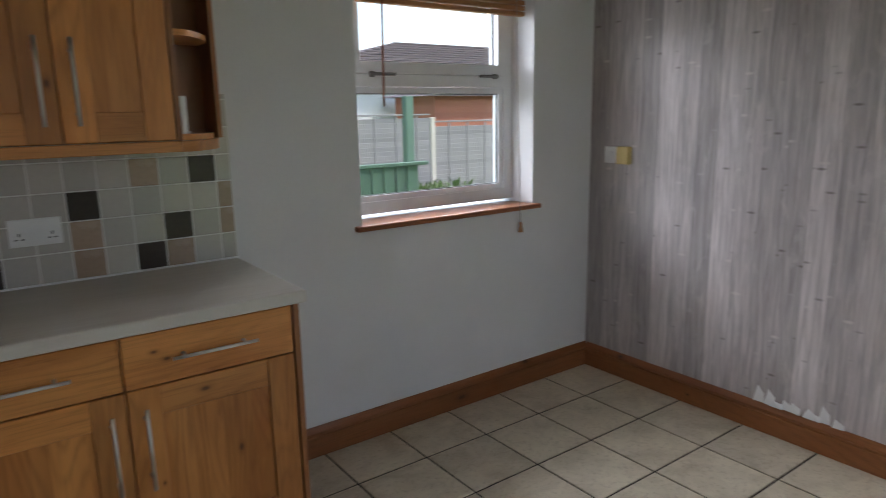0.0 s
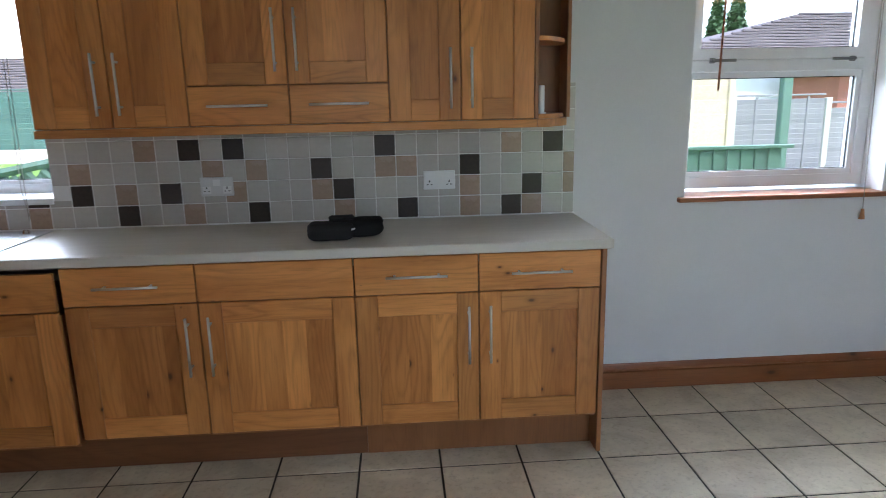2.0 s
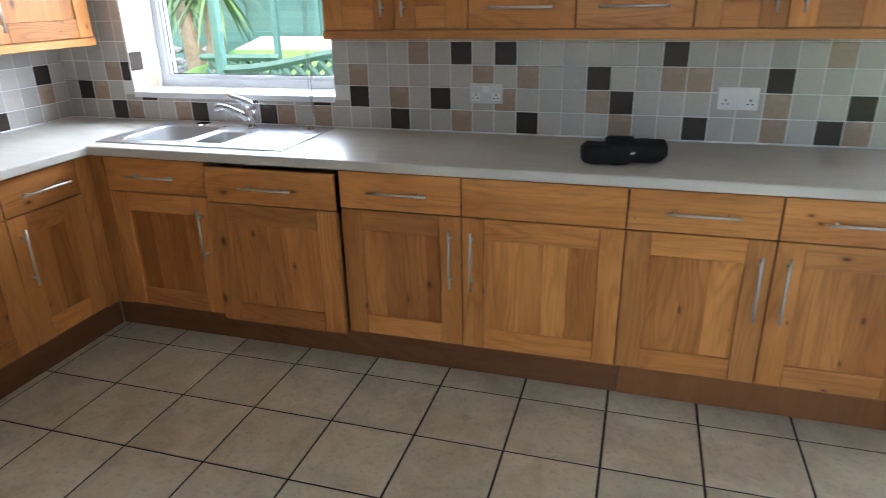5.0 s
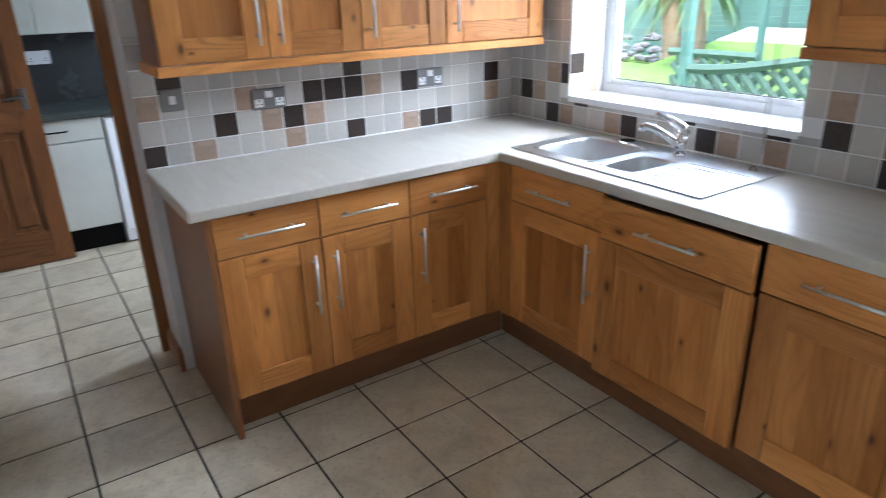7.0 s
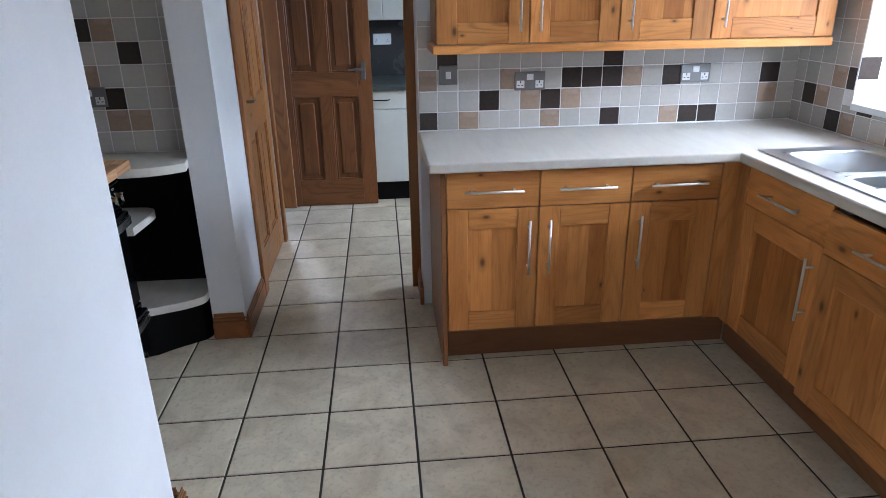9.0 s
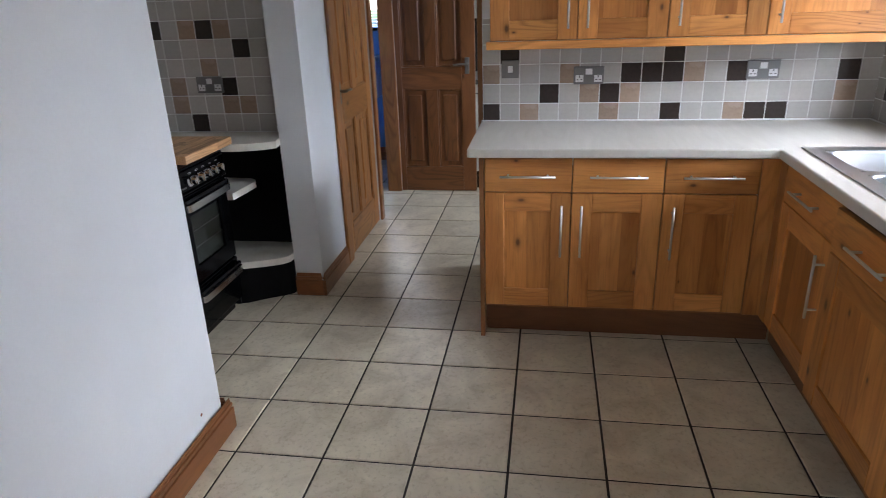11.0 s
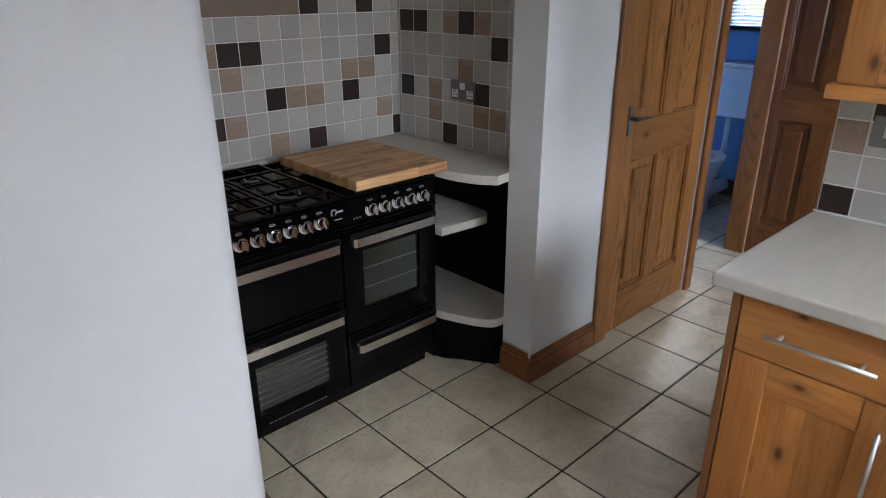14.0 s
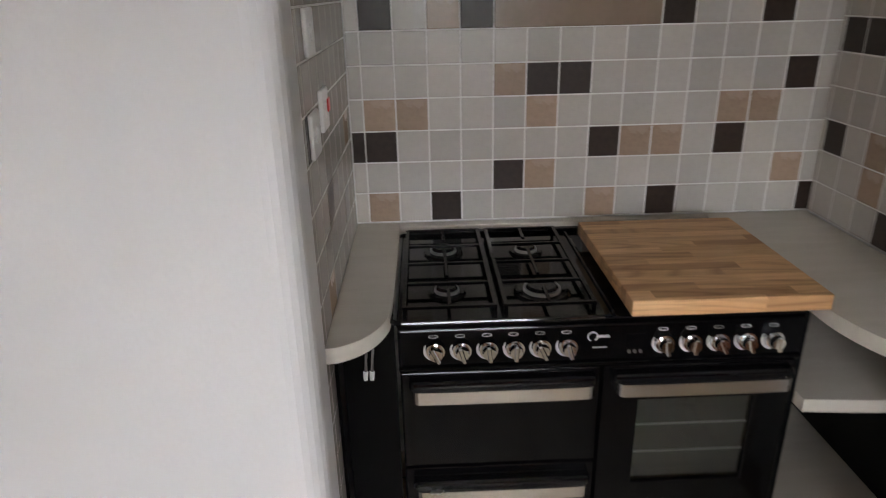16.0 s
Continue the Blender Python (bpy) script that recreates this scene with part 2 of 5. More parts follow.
plain("worktop_edge", (0.6, 0.56, 0.48), 0.4, grain=0.04, scale=50)
plain("tile_pale", (0.52, 0.49, 0.45), 0.18, grain=0.025, scale=60, patch=0.07, bump=0.1, vary=0.12)
plain("fence_green", (0.06, 0.135, 0.11), 0.75, grain=0.1, scale=30, vary=0.15)
plain("fence_bottle", (0.03, 0.075, 0.05), 0.75, grain=0.12, scale=30, vary=0.3)
plain("fence_sage", (0.05, 0.1, 0.074), 0.75, grain=0.1, scale=30, vary=0.15)
plain("fence_grey", (0.2, 0.2, 0.21), 0.85, grain=0.1, scale=25, vary=0.15)
plain("fence_cream", (0.44, 0.37, 0.27), 0.85, grain=0.08, scale=25, vary=0.1)
plain("concrete", (0.42, 0.4, 0.36), 0.9, grain=0.1, scale=40, bump=0.3)
plain("paving_pale", (0.5, 0.46, 0.4), 0.9, grain=0.1, scale=20, bump=0.3, vary=0.2)
plain("rock_grey", (0.15, 0.142, 0.14), 0.9, grain=0.15, scale=15, bump=0.4)
plain("clad_red", (0.36, 0.13, 0.08), 0.8, grain=0.1, scale=30, vary=0.12)
plain("render_pale", (0.7, 0.72, 0.74), 0.8)
plain("roof_tile", (0.12, 0.105, 0.11), 0.85, grain=0.12, scale=12, vary=0.12)
plain("fascia_blue", (0.07, 0.14, 0.24), 0.5)
plain("bark", (0.24, 0.17, 0.11), 0.9, grain=0.2, scale=25, bump=0.8)
plain("leaf", (0.075, 0.14, 0.035), 0.55, grain=0.1, scale=10, vary=0.3)
plain("leaf_dark", (0.06, 0.115, 0.045), 0.6, grain=0.15, scale=10)
plain("rust", (0.22, 0.07, 0.03), 0.8)

k = Mat("floor_tile", 0.3)
p = k.place((1, 1, 1), 9.0)
cloud, speck = k.noise(p, 5.5, 6, 0.62, 0.6), k.noise(p, 55, 4, 0.6)
c = k.ramp(cloud, (0.32, (0.46, 0.388, 0.278)), (0.5, (0.58, 0.5, 0.37)), (0.68, (0.665, 0.585, 0.44)))
c = k.mix(c, (0.29, 0.225, 0.155), k.ramp(speck, (0.52, (0, 0, 0)), (0.72, (0.42, 0.42, 0.42))))
k.color(k.vary(c, 0.09))
k.rough(cloud, 0.4, 0.58)
k.bump(k.noise(p, 26, 5), 0.22, 0.002)

k = Mat("worktop_stone", 0.26)
p = k.place((1, 1, 1))
streak = k.noise(k.place((1.5, 9, 9)), 2.2, 4, 0.6, 0.8)
c = k.ramp(streak, (0.3, (0.545, 0.51, 0.445)), (0.7, (0.61, 0.575, 0.51)))
k.color(c)
k.rough(k.noise(p, 90, 2), 0.36, 0.42)

k = Mat("ground_grass", 0.9)
p = k.place()
k.color(k.ramp(k.noise(p, 14, 6), (0.3, (0.07, 0.15, 0.025)), (0.7, (0.16, 0.28, 0.05))))
k.bump(k.noise(p, 60, 4), 0.8, 0.02)

# printed wallpaper of weathered boards
k = Mat("wallpaper_boards", 0.55)
tc = k.t.nodes.new("ShaderNodeTexCoord")
sep = k.t.nodes.new("ShaderNodeSeparateXYZ")
k.link(tc.outputs["Object"], sep.inputs[0])
fl = k.t.nodes.new("ShaderNodeMath")
fl.operation, fl.inputs[1].default_value = "SNAP", 0.105
k.link(sep.outputs["Y"], fl.inputs[0])
wh = k.t.nodes.new("ShaderNodeTexWhiteNoise")
wh.noise_dimensions = "1D"
k.link(fl.outputs[0], wh.inputs["W"])
off = k.t.nodes.new("ShaderNodeCombineXYZ")
k.link(wh.outputs["Value"], off.inputs["Z"])
add = k.t.nodes.new("ShaderNodeVectorMath")
k.link(tc.outputs["Object"], add.inputs[0])
k.link(off.outputs[0], add.inputs[1])
mp = k.node("ShaderNodeMapping", Scale=(1, 8.0, 0.55))
k.link(add.outputs[0], mp.inputs["Vector"])
grain = k.noise(mp.outputs[0], 6.0, 6, 0.65, 0.6)
blotch = k.noise(k.place((1, 1.3, 1.0)), 9.0, 5, 0.6, 0.4)
c = k.ramp(grain, (0.3, (0.3, 0.292, 0.305)), (0.5, (0.43, 0.42, 0.435)), (0.7, (0.57, 0.56, 0.58)))
c = k.mix(c, k.ramp(wh.outputs["Value"], (0, (0.74, 0.735, 0.74)), (1, (1.16, 1.16, 1.18))), 1.0, "MULTIPLY")
c = k.mix(c, (0.27, 0.25, 0.25), k.ramp(blotch, (0.56, (0, 0, 0)), (0.74, (0.3, 0.3, 0.3))))
c = k.mix(c, (0.68, 0.67, 0.69), k.ramp(blotch, (0.3, (0.25, 0.25, 0.25)), (0.42, (0, 0, 0))))
for size, tone in ((3.4, (0.1, 0.085, 0.08)), (2.9, (0.6, 0.59, 0.6))):
    kn = k.node("ShaderNodeTexVoronoi", Scale=size)
    mp2 = k.node("ShaderNodeMapping", Scale=(1, 1.5, 5.0))
    mp2.inputs["Location"].default_value = (size, size * 3, 0)
    k.link(add.outputs[0], mp2.inputs["Vector"])
    k.link(mp2.outputs[0], kn.inputs["Vector"])
    c = k.mix(c, tone, k.ramp(kn.outputs["Distance"], (0.04, (0.7, 0.7, 0.7)), (0.13, (0, 0, 0))))
k.color(k.mix(c, (1.1, 1.02, 0.95), 1.0, "MULTIPLY"))
k.bump(grain, 0.1, 0.001)

k = Mat("window_glass", 0.0)
k.b.inputs["Transmission Weight"].default_value = 1.0
k.b.inputs["IOR"].default_value = 1.45
k.color((0.98, 0.99, 0.99))
k = Mat("oven_glass", 0.03)
k.b.inputs["Transmission Weight"].default_value = 1.0
k.color((0.6, 0.64, 0.64))
k = Mat("blind_cloth", 0.8)
k.b.inputs["Transmission Weight"].default_value = 0.6
k.color((0.9, 0.9, 0.88))

# ---------------------------------------------------------------- mesh helpers
IDENT = Matrix.Identity(4)


def to_mesh(name, bm, material, smooth=False):
    me = bpy.data.meshes.new(name)
    bm.to_mesh(me)
    bm.free()
    me.materials.append(MATS[material])
    if smooth:
        for f in me.polygons:
            f.use_smooth = True
    return me


def thing(name, m, label, category, group="", kind=""):
    """An empty at the base of a thing that has several parts."""
    ob = new(name)
    ob.empty_display_size = 0.1
    ob.matrix_basis = m
    return tagged(ob, label, category, group, kind)


def part(name, bm, material, parent, label="", at=(0, 0, 0), smooth=False, turn=None):
    me = bm if isinstance(bm, bpy.types.Mesh) else to_mesh(name, bm, material, smooth)
    ob = new(name, me)
    ob.parent = parent
    ob.matrix_basis = Matrix.Translation(at) @ (turn or IDENT)
    return tagged(ob, label)


def solo(name, bm, material, m, label, category, group="", kind="", smooth=False):
    """A thing of one mesh."""
    me = bm if isinstance(bm, bpy.types.Mesh) else to_mesh(name, bm, material, smooth)
    ob = new(name, me)
    ob.matrix_basis = m
    return tagged(ob, label, category, group, kind)


def box(x0, x1, y0, y1, z0, z1, bevel=0.0, seg=1, bm=None):
    own = bmesh.new()
    bmesh.ops.create_cube(own, size=1)
    bmesh.ops.scale(own, vec=(x1 - x0, y1 - y0, z1 - z0), verts=own.verts)
    bmesh.ops.translate(own, vec=((x0 + x1) / 2, (y0 + y1) / 2, (z0 + z1) / 2), verts=own.verts)
    if bevel:
        bmesh.ops.bevel(own, geom=own.edges[:], offset=bevel, segments=seg, affect="EDGES", profile=0.5)
    return join(bm, own)


def join(bm, own):
    if bm is None:
        return own
    me = bpy.data.meshes.new("joined")
    own.to_mesh(me)
    own.free()
    bm.from_mesh(me)
    bpy.data.meshes.remove(me)
    return bm


def rod(a, b, r, seg=12, r2=None, bm=None):
    """A round bar from a to b."""
    a, b = Vector(a), Vector(b)
    own = bmesh.new()
    bmesh.ops.create_cone(own, cap_ends=True, segments=seg, radius1=r, radius2=r if r2 is None else r2, depth=(b - a).length)
    m = Matrix.Translation((a + b) / 2) @ (b - a).to_track_quat("Z", "Y").to_matrix().to_4x4()
    bmesh.ops.transform(own, matrix=m, verts=own.verts)
    return join(bm, own)


def tube(points, r, seg=10, bm=None):
    """A bent round bar through points; r may be one radius or one for each point."""
    own = bmesh.new()
    pts = [Vector(p) for p in points]
    radii = r if isinstance(r, (list, tuple)) else [r] * len(pts)
    rings = []
    for i, p in enumerate(pts):
        d = (pts[min(i + 1, len(pts) - 1)] - pts[max(i - 1, 0)]).normalized()
        side = d.cross(Vector((0, 0, 1)))
        side = side.normalized() if side.length > 1e-3 else Vector((1, 0, 0))
        up = side.cross(d)
        rings.append([own.verts.new(p + radii[i] * (math.cos(a) * side + math.sin(a) * up)) for a in [2 * math.pi * j / seg for j in range(seg)]])
    for u, v in zip(rings, rings[1:]):
        for j in range(seg):
            own.faces.new((u[j], u[(j + 1) % seg], v[(j + 1) % seg], v[j]))
    own.faces.new(rings[0][::-1])
    own.faces.new(rings[-1])
    bmesh.ops.recalc_face_normals(own, faces=own.faces)
    return join(bm, own)


def slab(us, vs, filled, w0, w1, axes="xyz"):
    """A plate over the cells of a grid, with holes: us and vs lie along the first two axes, w0..w1 along the third."""
    bm = bmesh.new()
    place = {}

    def vert(i, j, w):
        key = (i, j, w)
        if key not in place:
            co = dict(zip(axes, (us[i], vs[j], w)))
            place[key] = bm.verts.new((co["x"], co["y"], co["z"]))
        return place[key]

    nu, nv = len(us) - 1, len(vs) - 1
    on = {(i, j) for i in range(nu) for j in range(nv) if filled((us[i] + us[i + 1]) / 2, (vs[j] + vs[j + 1]) / 2)}
    for i, j in on:
        q = ((i, j), (i + 1, j), (i + 1, j + 1), (i, j + 1))
        for w in (w0, w1):
            bm.faces.new([vert(*c, w) for c in q])
        for (a, b), near in zip(zip(q, q[1:] + q[:1]), ((i, j - 1), (i + 1, j), (i, j + 1), (i - 1, j))):
            if near not in on:
                bm.faces.new([vert(*a, w0), vert(*b, w0), vert(*b, w1), vert(*a, w1)])
    bmesh.ops.recalc_face_normals(bm, faces=bm.faces)
    return bm


def outline(points, z0, z1):
    """A prism over a flat outline of (x, y), whose blunt corners are rounded."""
    for _ in range(3):
        cut = []
        for i, p in enumerate(points):
            a, p, c = Vector(points[i - 1]), Vector(p), Vector(points[(i + 1) % len(points)])
            if (p - a).length > 1e-6 and (c - p).length > 1e-6 and 0.02 < (p - a).angle(c - p, 0) < radians(62):
                cut += [tuple(p.lerp(a, 0.25)), tuple(p.lerp(c, 0.25))]
            else:
                cut.append(tuple(p))
        points = cut
    bm = bmesh.new()
    lo, hi = [[bm.verts.new((x, y, z)) for x, y in points] for z in (z0, z1)]
    bm.faces.new(lo[::-1])
    bm.faces.new(hi)
    n = len(points)
    for i in range(n):
        bm.faces.new((lo[i], lo[(i + 1) % n], hi[(i + 1) % n], hi[i]))
    bmesh.ops.recalc_face_normals(bm, faces=bm.faces)
    return bm


def profile_run(points, length, bm=None):
    """A moulding: an outline of (depth, height) drawn out along +x."""
    own = bmesh.new()
    a, b = [[own.verts.new((x, d, h)) for d, h in points] for x in (0, length)]
    own.faces.new(a[::-1])
    own.faces.new(b)
    n = len(points)
    for i in range(n):
        own.faces.new((a[i], a[(i + 1) % n], b[(i + 1) % n], b[i]))
    bmesh.ops.recalc_face_normals(own, faces=own.faces)
    return join(bm, own)


def soften(ob, width, seg=2):
    mod = ob.modifiers.new("round", "BEVEL")
    mod.width, mod.segments, mod.limit_method, mod.angle_limit = width, seg, "ANGLE", radians(50)
    return ob


# ---------------------------------------------------------------- the plan
NORTH, WEST, EAST = 0.632, -0.585, 5.285       # faces of the kitchen walls
SOUTH, STUB, SIDE = -2.061, 0.866, 0.906      # the stub wall beside the cooker
BACK, NICHE = -3.104, -0.518                  # the cooker recess
PILLAR_E, PILLAR_N, PILLAR_S = -0.34, -2.08, -2.235
HALL_W, HALL_S = -3.08, -2.08
CEIL, TOP = 2.4, 0.912
P = 0.33                                      # floor tiles
W1 = (-0.15, 0.975, 1.043, 2.1)               # sink window: x0, x1, sill, head
CWIN, TOILET_Y = 1.27, -2.72                  # cloakroom sill height, toilet
W2 = (3.865, 4.855, 0.965, 2.1)               # dining window


def structure(name, bm, material, label, category):
    return solo(name, bm, material, IDENT, label, category, kind="structure")


def in_rect(u, v, r):
    return r[0] < u < r[1] and r[2] < v < r[3]


# east part runs past the south wall, an unseen overhang that blocks sun
structure("ceiling", slab([-5.2, 3.15, 5.6], [-5.2, -2.85, 0.95], lambda u, v: u < 3.15 or v > -2.85, CEIL, CEIL + 0.1), "ceiling_white", "plain white painted ceiling over all rooms, with an added overhang against the sun", "ceiling")
# unseen utility room opening, added for the fill lamp outside it
U3 = (-2.0, -1.1, 1.0, 2.1)
wall_north = structure("wall_north", slab([-3.3, U3[0], U3[1], W1[0], W1[1], W2[0], W2[1], 5.585], [-0.1, W2[2], U3[2], W1[2], 2.1, CEIL],
                       lambda u, v: not (in_rect(u, v, W1) or in_rect(u, v, W2) or in_rect(u, v, U3)), NORTH, NORTH + 0.3, "xzy"),
                       "wall_white", "white emulsioned wall with two window openings and deep reveals", "wall")
wall_east = structure("wall_east", box(EAST, EAST + 0.3, -2.25, NORTH, -0.1, CEIL), "wallpaper_boards", "wall papered with grey weathered board print", "wall")
wall_west = structure("wall_west", box(-0.80, WEST, -1.215, NORTH, -0.1, CEIL), "wall_white", "white painted end wall beside the short run of units", "wall")
FILL_DOORS = (3.45, 4.95, 0.05, 2.05)              # unseen glazed opening, added to let fill light into the dining side
stub_mesh = slab([STUB, 1.93, 2.875, FILL_DOORS[0], FILL_DOORS[1], EAST], [-0.1, FILL_DOORS[2], 2.05, CEIL], lambda u, v: not (in_rect(u, v, (1.93, 2.875, -1, 2.05)) or in_rect(u, v, FILL_DOORS)), SOUTH, SOUTH - 0.115, "xzy")
bmesh.ops.dissolve_limit(stub_mesh, angle_limit=0.01, verts=stub_mesh.verts, edges=stub_mesh.edges)
bmesh.ops.bevel(stub_mesh, geom=[e for e in stub_mesh.edges if all(abs(v.co.x - STUB) < 1e-4 and abs(v.co.y - SOUTH) < 1e-4 for v in e.verts)], offset=0.045, segments=6, affect="EDGES", profile=0.5)
wall_stub = structure("wall_stub", stub_mesh,
                      "wall_white", "white painted wall with a doorway beside the cooker recess", "wall")
structure("wall_recess_side", box(SIDE, SIDE + 0.12, BACK, SOUTH - 0.115, -0.1, CEIL), "wall_white", "side wall of the cooker recess", "wall")
structure("wall_recess_back", box(NICHE - 0.4, STUB + 0.12, BACK - 0.15, BACK, -0.1, CEIL), "wall_white", "back wall of the cooker recess", "wall")
structure("wall_pillar", outline([(PILLAR_E, PILLAR_N), (PILLAR_E, PILLAR_S), (NICHE, PILLAR_S), (NICHE, BACK), (NICHE - 0.14, BACK), (NICHE - 0.14, PILLAR_N - 0.14), (-0.86, PILLAR_N - 0.14), (-0.86, PILLAR_N)], -0.1, CEIL),
          "wall_white", "white painted pillar at the end of the cooker recess", "wall")
structure("wall_lobby", slab([-2.46, -2.40, -1.70, -1.62, -0.86], [-0.1, 0.0, 2.0, CEIL], lambda u, v: not (in_rect(u, v, (-2.40, -1.70, -1, 2.0)) or in_rect(u, v, (-1.62, -0.86, -1, 2.0))), HALL_S, HALL_S - 0.12, "xzy"),
          "wall_white", "white lobby wall with two doorways", "wall")
structure("wall_lobby_end", box(-3.4, HALL_W, -2.2, NORTH, -0.1, CEIL), "wall_white", "end wall of the utility room", "wall")
CW = -3.5
structure("wall_cloakroom_far", box(CW, -1.25, -3.75, -3.6, -0.1, CEIL), "wall_blue", "blue painted cloakroom wall", "wall")
structure("wall_cloakroom_west", slab([-3.75, -2.92, -2.42, -2.1], [-0.1, CWIN, 2.05, CEIL], lambda u, v: not in_rect(u, v, (-2.92, -2.42, CWIN, 2.05)), CW - 0.25, CW, "yzx"), "wall_blue", "blue painted cloakroom wall with a small window", "wall")
structure("wall_cloakroom_east", box(-1.25, -1.15, -3.6, -2.2, -0.1, CEIL), "wall_blue", "blue painted cloakroom wall", "wall")
structure("wall_cloakroom_near", box(CW, -2.46, -2.2, -2.1, -0.1, CEIL), "wall_blue", "blue painted cloakroom wall", "wall")
# the opening in this unseen wall is added for the lobby fill lamp
structure("wall_lobby_south", slab([1.02, 1.5, 2.7, 3.15], [-0.1, 1.2, 2.3, CEIL], lambda u, v: not in_rect(u, v, (1.5, 2.7, 1.2, 2.3)), -5.0, -5.15, "xzy"), "wall_white", "white wall of the room behind the doorway", "wall")
structure("wall_lobby_west", box(1.02, 1.14, -5.0, SOUTH - 0.115, -0.1, CEIL), "wall_white", "white wall of the room behind the doorway", "wall")
structure("wall_lobby_east", box(3.03, 3.15, -5.0, SOUTH - 0.115, -0.1, CEIL), "wall_white", "white wall of the room behind the doorway", "wall")

# skirting boards, moulded at the top
SK = [(0, 0), (-0.019, 0), (-0.019, 0.088), (-0.011, 0.092), (-0.011, 0.097), (-0.0165, 0.1), (-0.0165, 0.108), (-0.007, 0.124), (-0.004, 0.132), (0, 0.132)]


def skirting(x, y, turn, length, along="x"):
    me = to_mesh("skirting", profile_run(SK, length), "pine_skirting_x")
    return solo("baseboard", me, "", pose(x, y, 0.002, 0, 0, turn), "moulded varnished pine skirting board along the wall", "skirting board", kind="structure")


skirting(3.335, NORTH, 0, EAST - 3.335)
skirting(EAST, NORTH - 0.018, -90, NORTH - SOUTH - 0.036)


def skirt_box(x0, x1, y0, y1, axis):
    """A short length of the same board round a corner, as one mitred piece."""
    bm = box(x0, x1, y0, y1, 0.002, 0.09, 0.0025, 2)
    for i, z0, z1, e in ((0.007, 0.0895, 0.098, 0.0), (0.002, 0.0975, 0.11, 0.002), (0.006, 0.1095, 0.124, 0.003), (0.008, 0.1235, 0.132, 0.001)):
        box(x0 + i, x1 - i, y0 + i, y1 - i, z0, z1, e, bm=bm)
    return solo("baseboard", bm, "pine_skirting_" + axis, IDENT, "short return of varnished pine skirting", "skirting board", kind="structure")


skirt_box(STUB - 0.02, 1.86, SOUTH, SOUTH + 0.02, "x")
skirt_box(STUB - 0.02, STUB, SOUTH - 0.12, SOUTH, "y")
skirt_box(2.9, EAST - 0.02, SOUTH, SOUTH + 0.02, "x")
skirt_box(-0.773, PILLAR_E + 0.018, PILLAR_N, PILLAR_N + 0.018, "x")
skirt_box(PILLAR_E, PILLAR_E + 0.018, PILLAR_S + 0.0, PILLAR_N, "y")
skirt_box(-0.798, WEST + 0.02, -1.236, -1.2155, "x")
skirt_box(CW, CW + 0.018, -3.59, -2.21, "y")

# ---------------------------------------------------------------- windows


def window_unit(name, x0, x1, z0, z1, y, transom, label):
    """A white plastic casement: outer frame, transom, sashes with beads, panes."""
    w = thing(name, pose(x0, y, z0), label, "window", kind="structure")
    W, H, f = x1 - x0, z1 - z0, 0.055 if transom else 0.04
    part("window_frame", slab([0, f, W - f, W], [0, f, H - f, H], lambda u, v: not in_rect(u, v, (f, W - f, f, H - f)), 0, 0.07, "xzy"), "upvc_white", w)
    lights = [(f, H - f)] if not transom else [(f, transom - 0.03), (transom + 0.03, H - f)]
    if transom:
        part("transom", box(f, W - f, -0.004, 0.07, transom - 0.03, transom + 0.03, 0.004), "upvc_white", w)
    for a, b in lights:
        s = 0.05 if a > 0.3 else 0.026 if transom else 0.02
        part("sash", slab([f, f + s, W - f - s, W - f], [a, a + s, b - s, b], lambda u, v: not in_rect(u, v, (f + s, W - f - s, a + s, b - s)), -0.012 if a > 0.3 else 0.01, 0.055, "xzy"), "upvc_white", w)
        part("gasket", slab([f + s - 0.004, f + s + 0.004, W - f - s - 0.004, W - f - s + 0.004], [a + s - 0.004, a + s + 0.004, b - s - 0.004, b - s + 0.004],
             lambda u, v: not in_rect(u, v, (f + s + 0.003, W - f - s - 0.003, a + s + 0.003, b - s - 0.003)), 0.02, 0.03, "xzy"), "rubber_black", w)
        g = part("pane", box(f + s, W - f - s, 0.028, 0.034, a + s, b - s), "window_glass", w)
        g.visible_shadow = False
    return w


win1 = window_unit("window_1", W1[0], W1[1], W1[2] + 0.012, W1[3], 0.85, 0, "white plastic window over the sink")
# added glazing in the unseen opening of the fill lamp
win4 = window_unit("window_4", FILL_DOORS[0], FILL_DOORS[1], FILL_DOORS[2], FILL_DOORS[3], SOUTH - 0.1, 0, "unseen white glazed doors added to let fill light in")
win2 = window_unit("window_2", W2[0], W2[1], W2[2] + 0.02, W2[3], 0.79, 0.59, "white plastic window with an opening top light")
for hx, turn in ((0.16, 0), (0.86, 180)):
    hm = box(-0.012, 0.012, -0.014, 0, -0.012, 0.012, 0.002)
    box(-0.008, 0.11, -0.03, -0.016, -0.007, 0.007, 0.003, bm=hm)
    rod((0, 0, 0), (0, -0.026, 0), 0.007, 8, bm=hm)
    part("handle", hm, "steel_plate", win2, "dull metal window handle", (hx, -0.012, 0.615), turn=pose(0, 0, 0, 0, turn, 0))
solo("window_sill", box(W1[0] + 0.002, W1[1] - 0.002, NORTH - 0.012, 0.85, W1[2] - 0.016, W1[2] + 0.012, 0.003), "upvc_white", IDENT, "white sill board over the sink", "window sill", kind="structure")
sill2 = solo("window_sill", box(W2[0] - 0.035, W2[1] + 0.04, NORTH - 0.028, 0.79, W2[2] - 0.02, W2[2] + 0.004, 0.006, 2), "mahogany_sill", IDENT, "reddish-brown varnished timber window sill", "window sill", kind="structure")

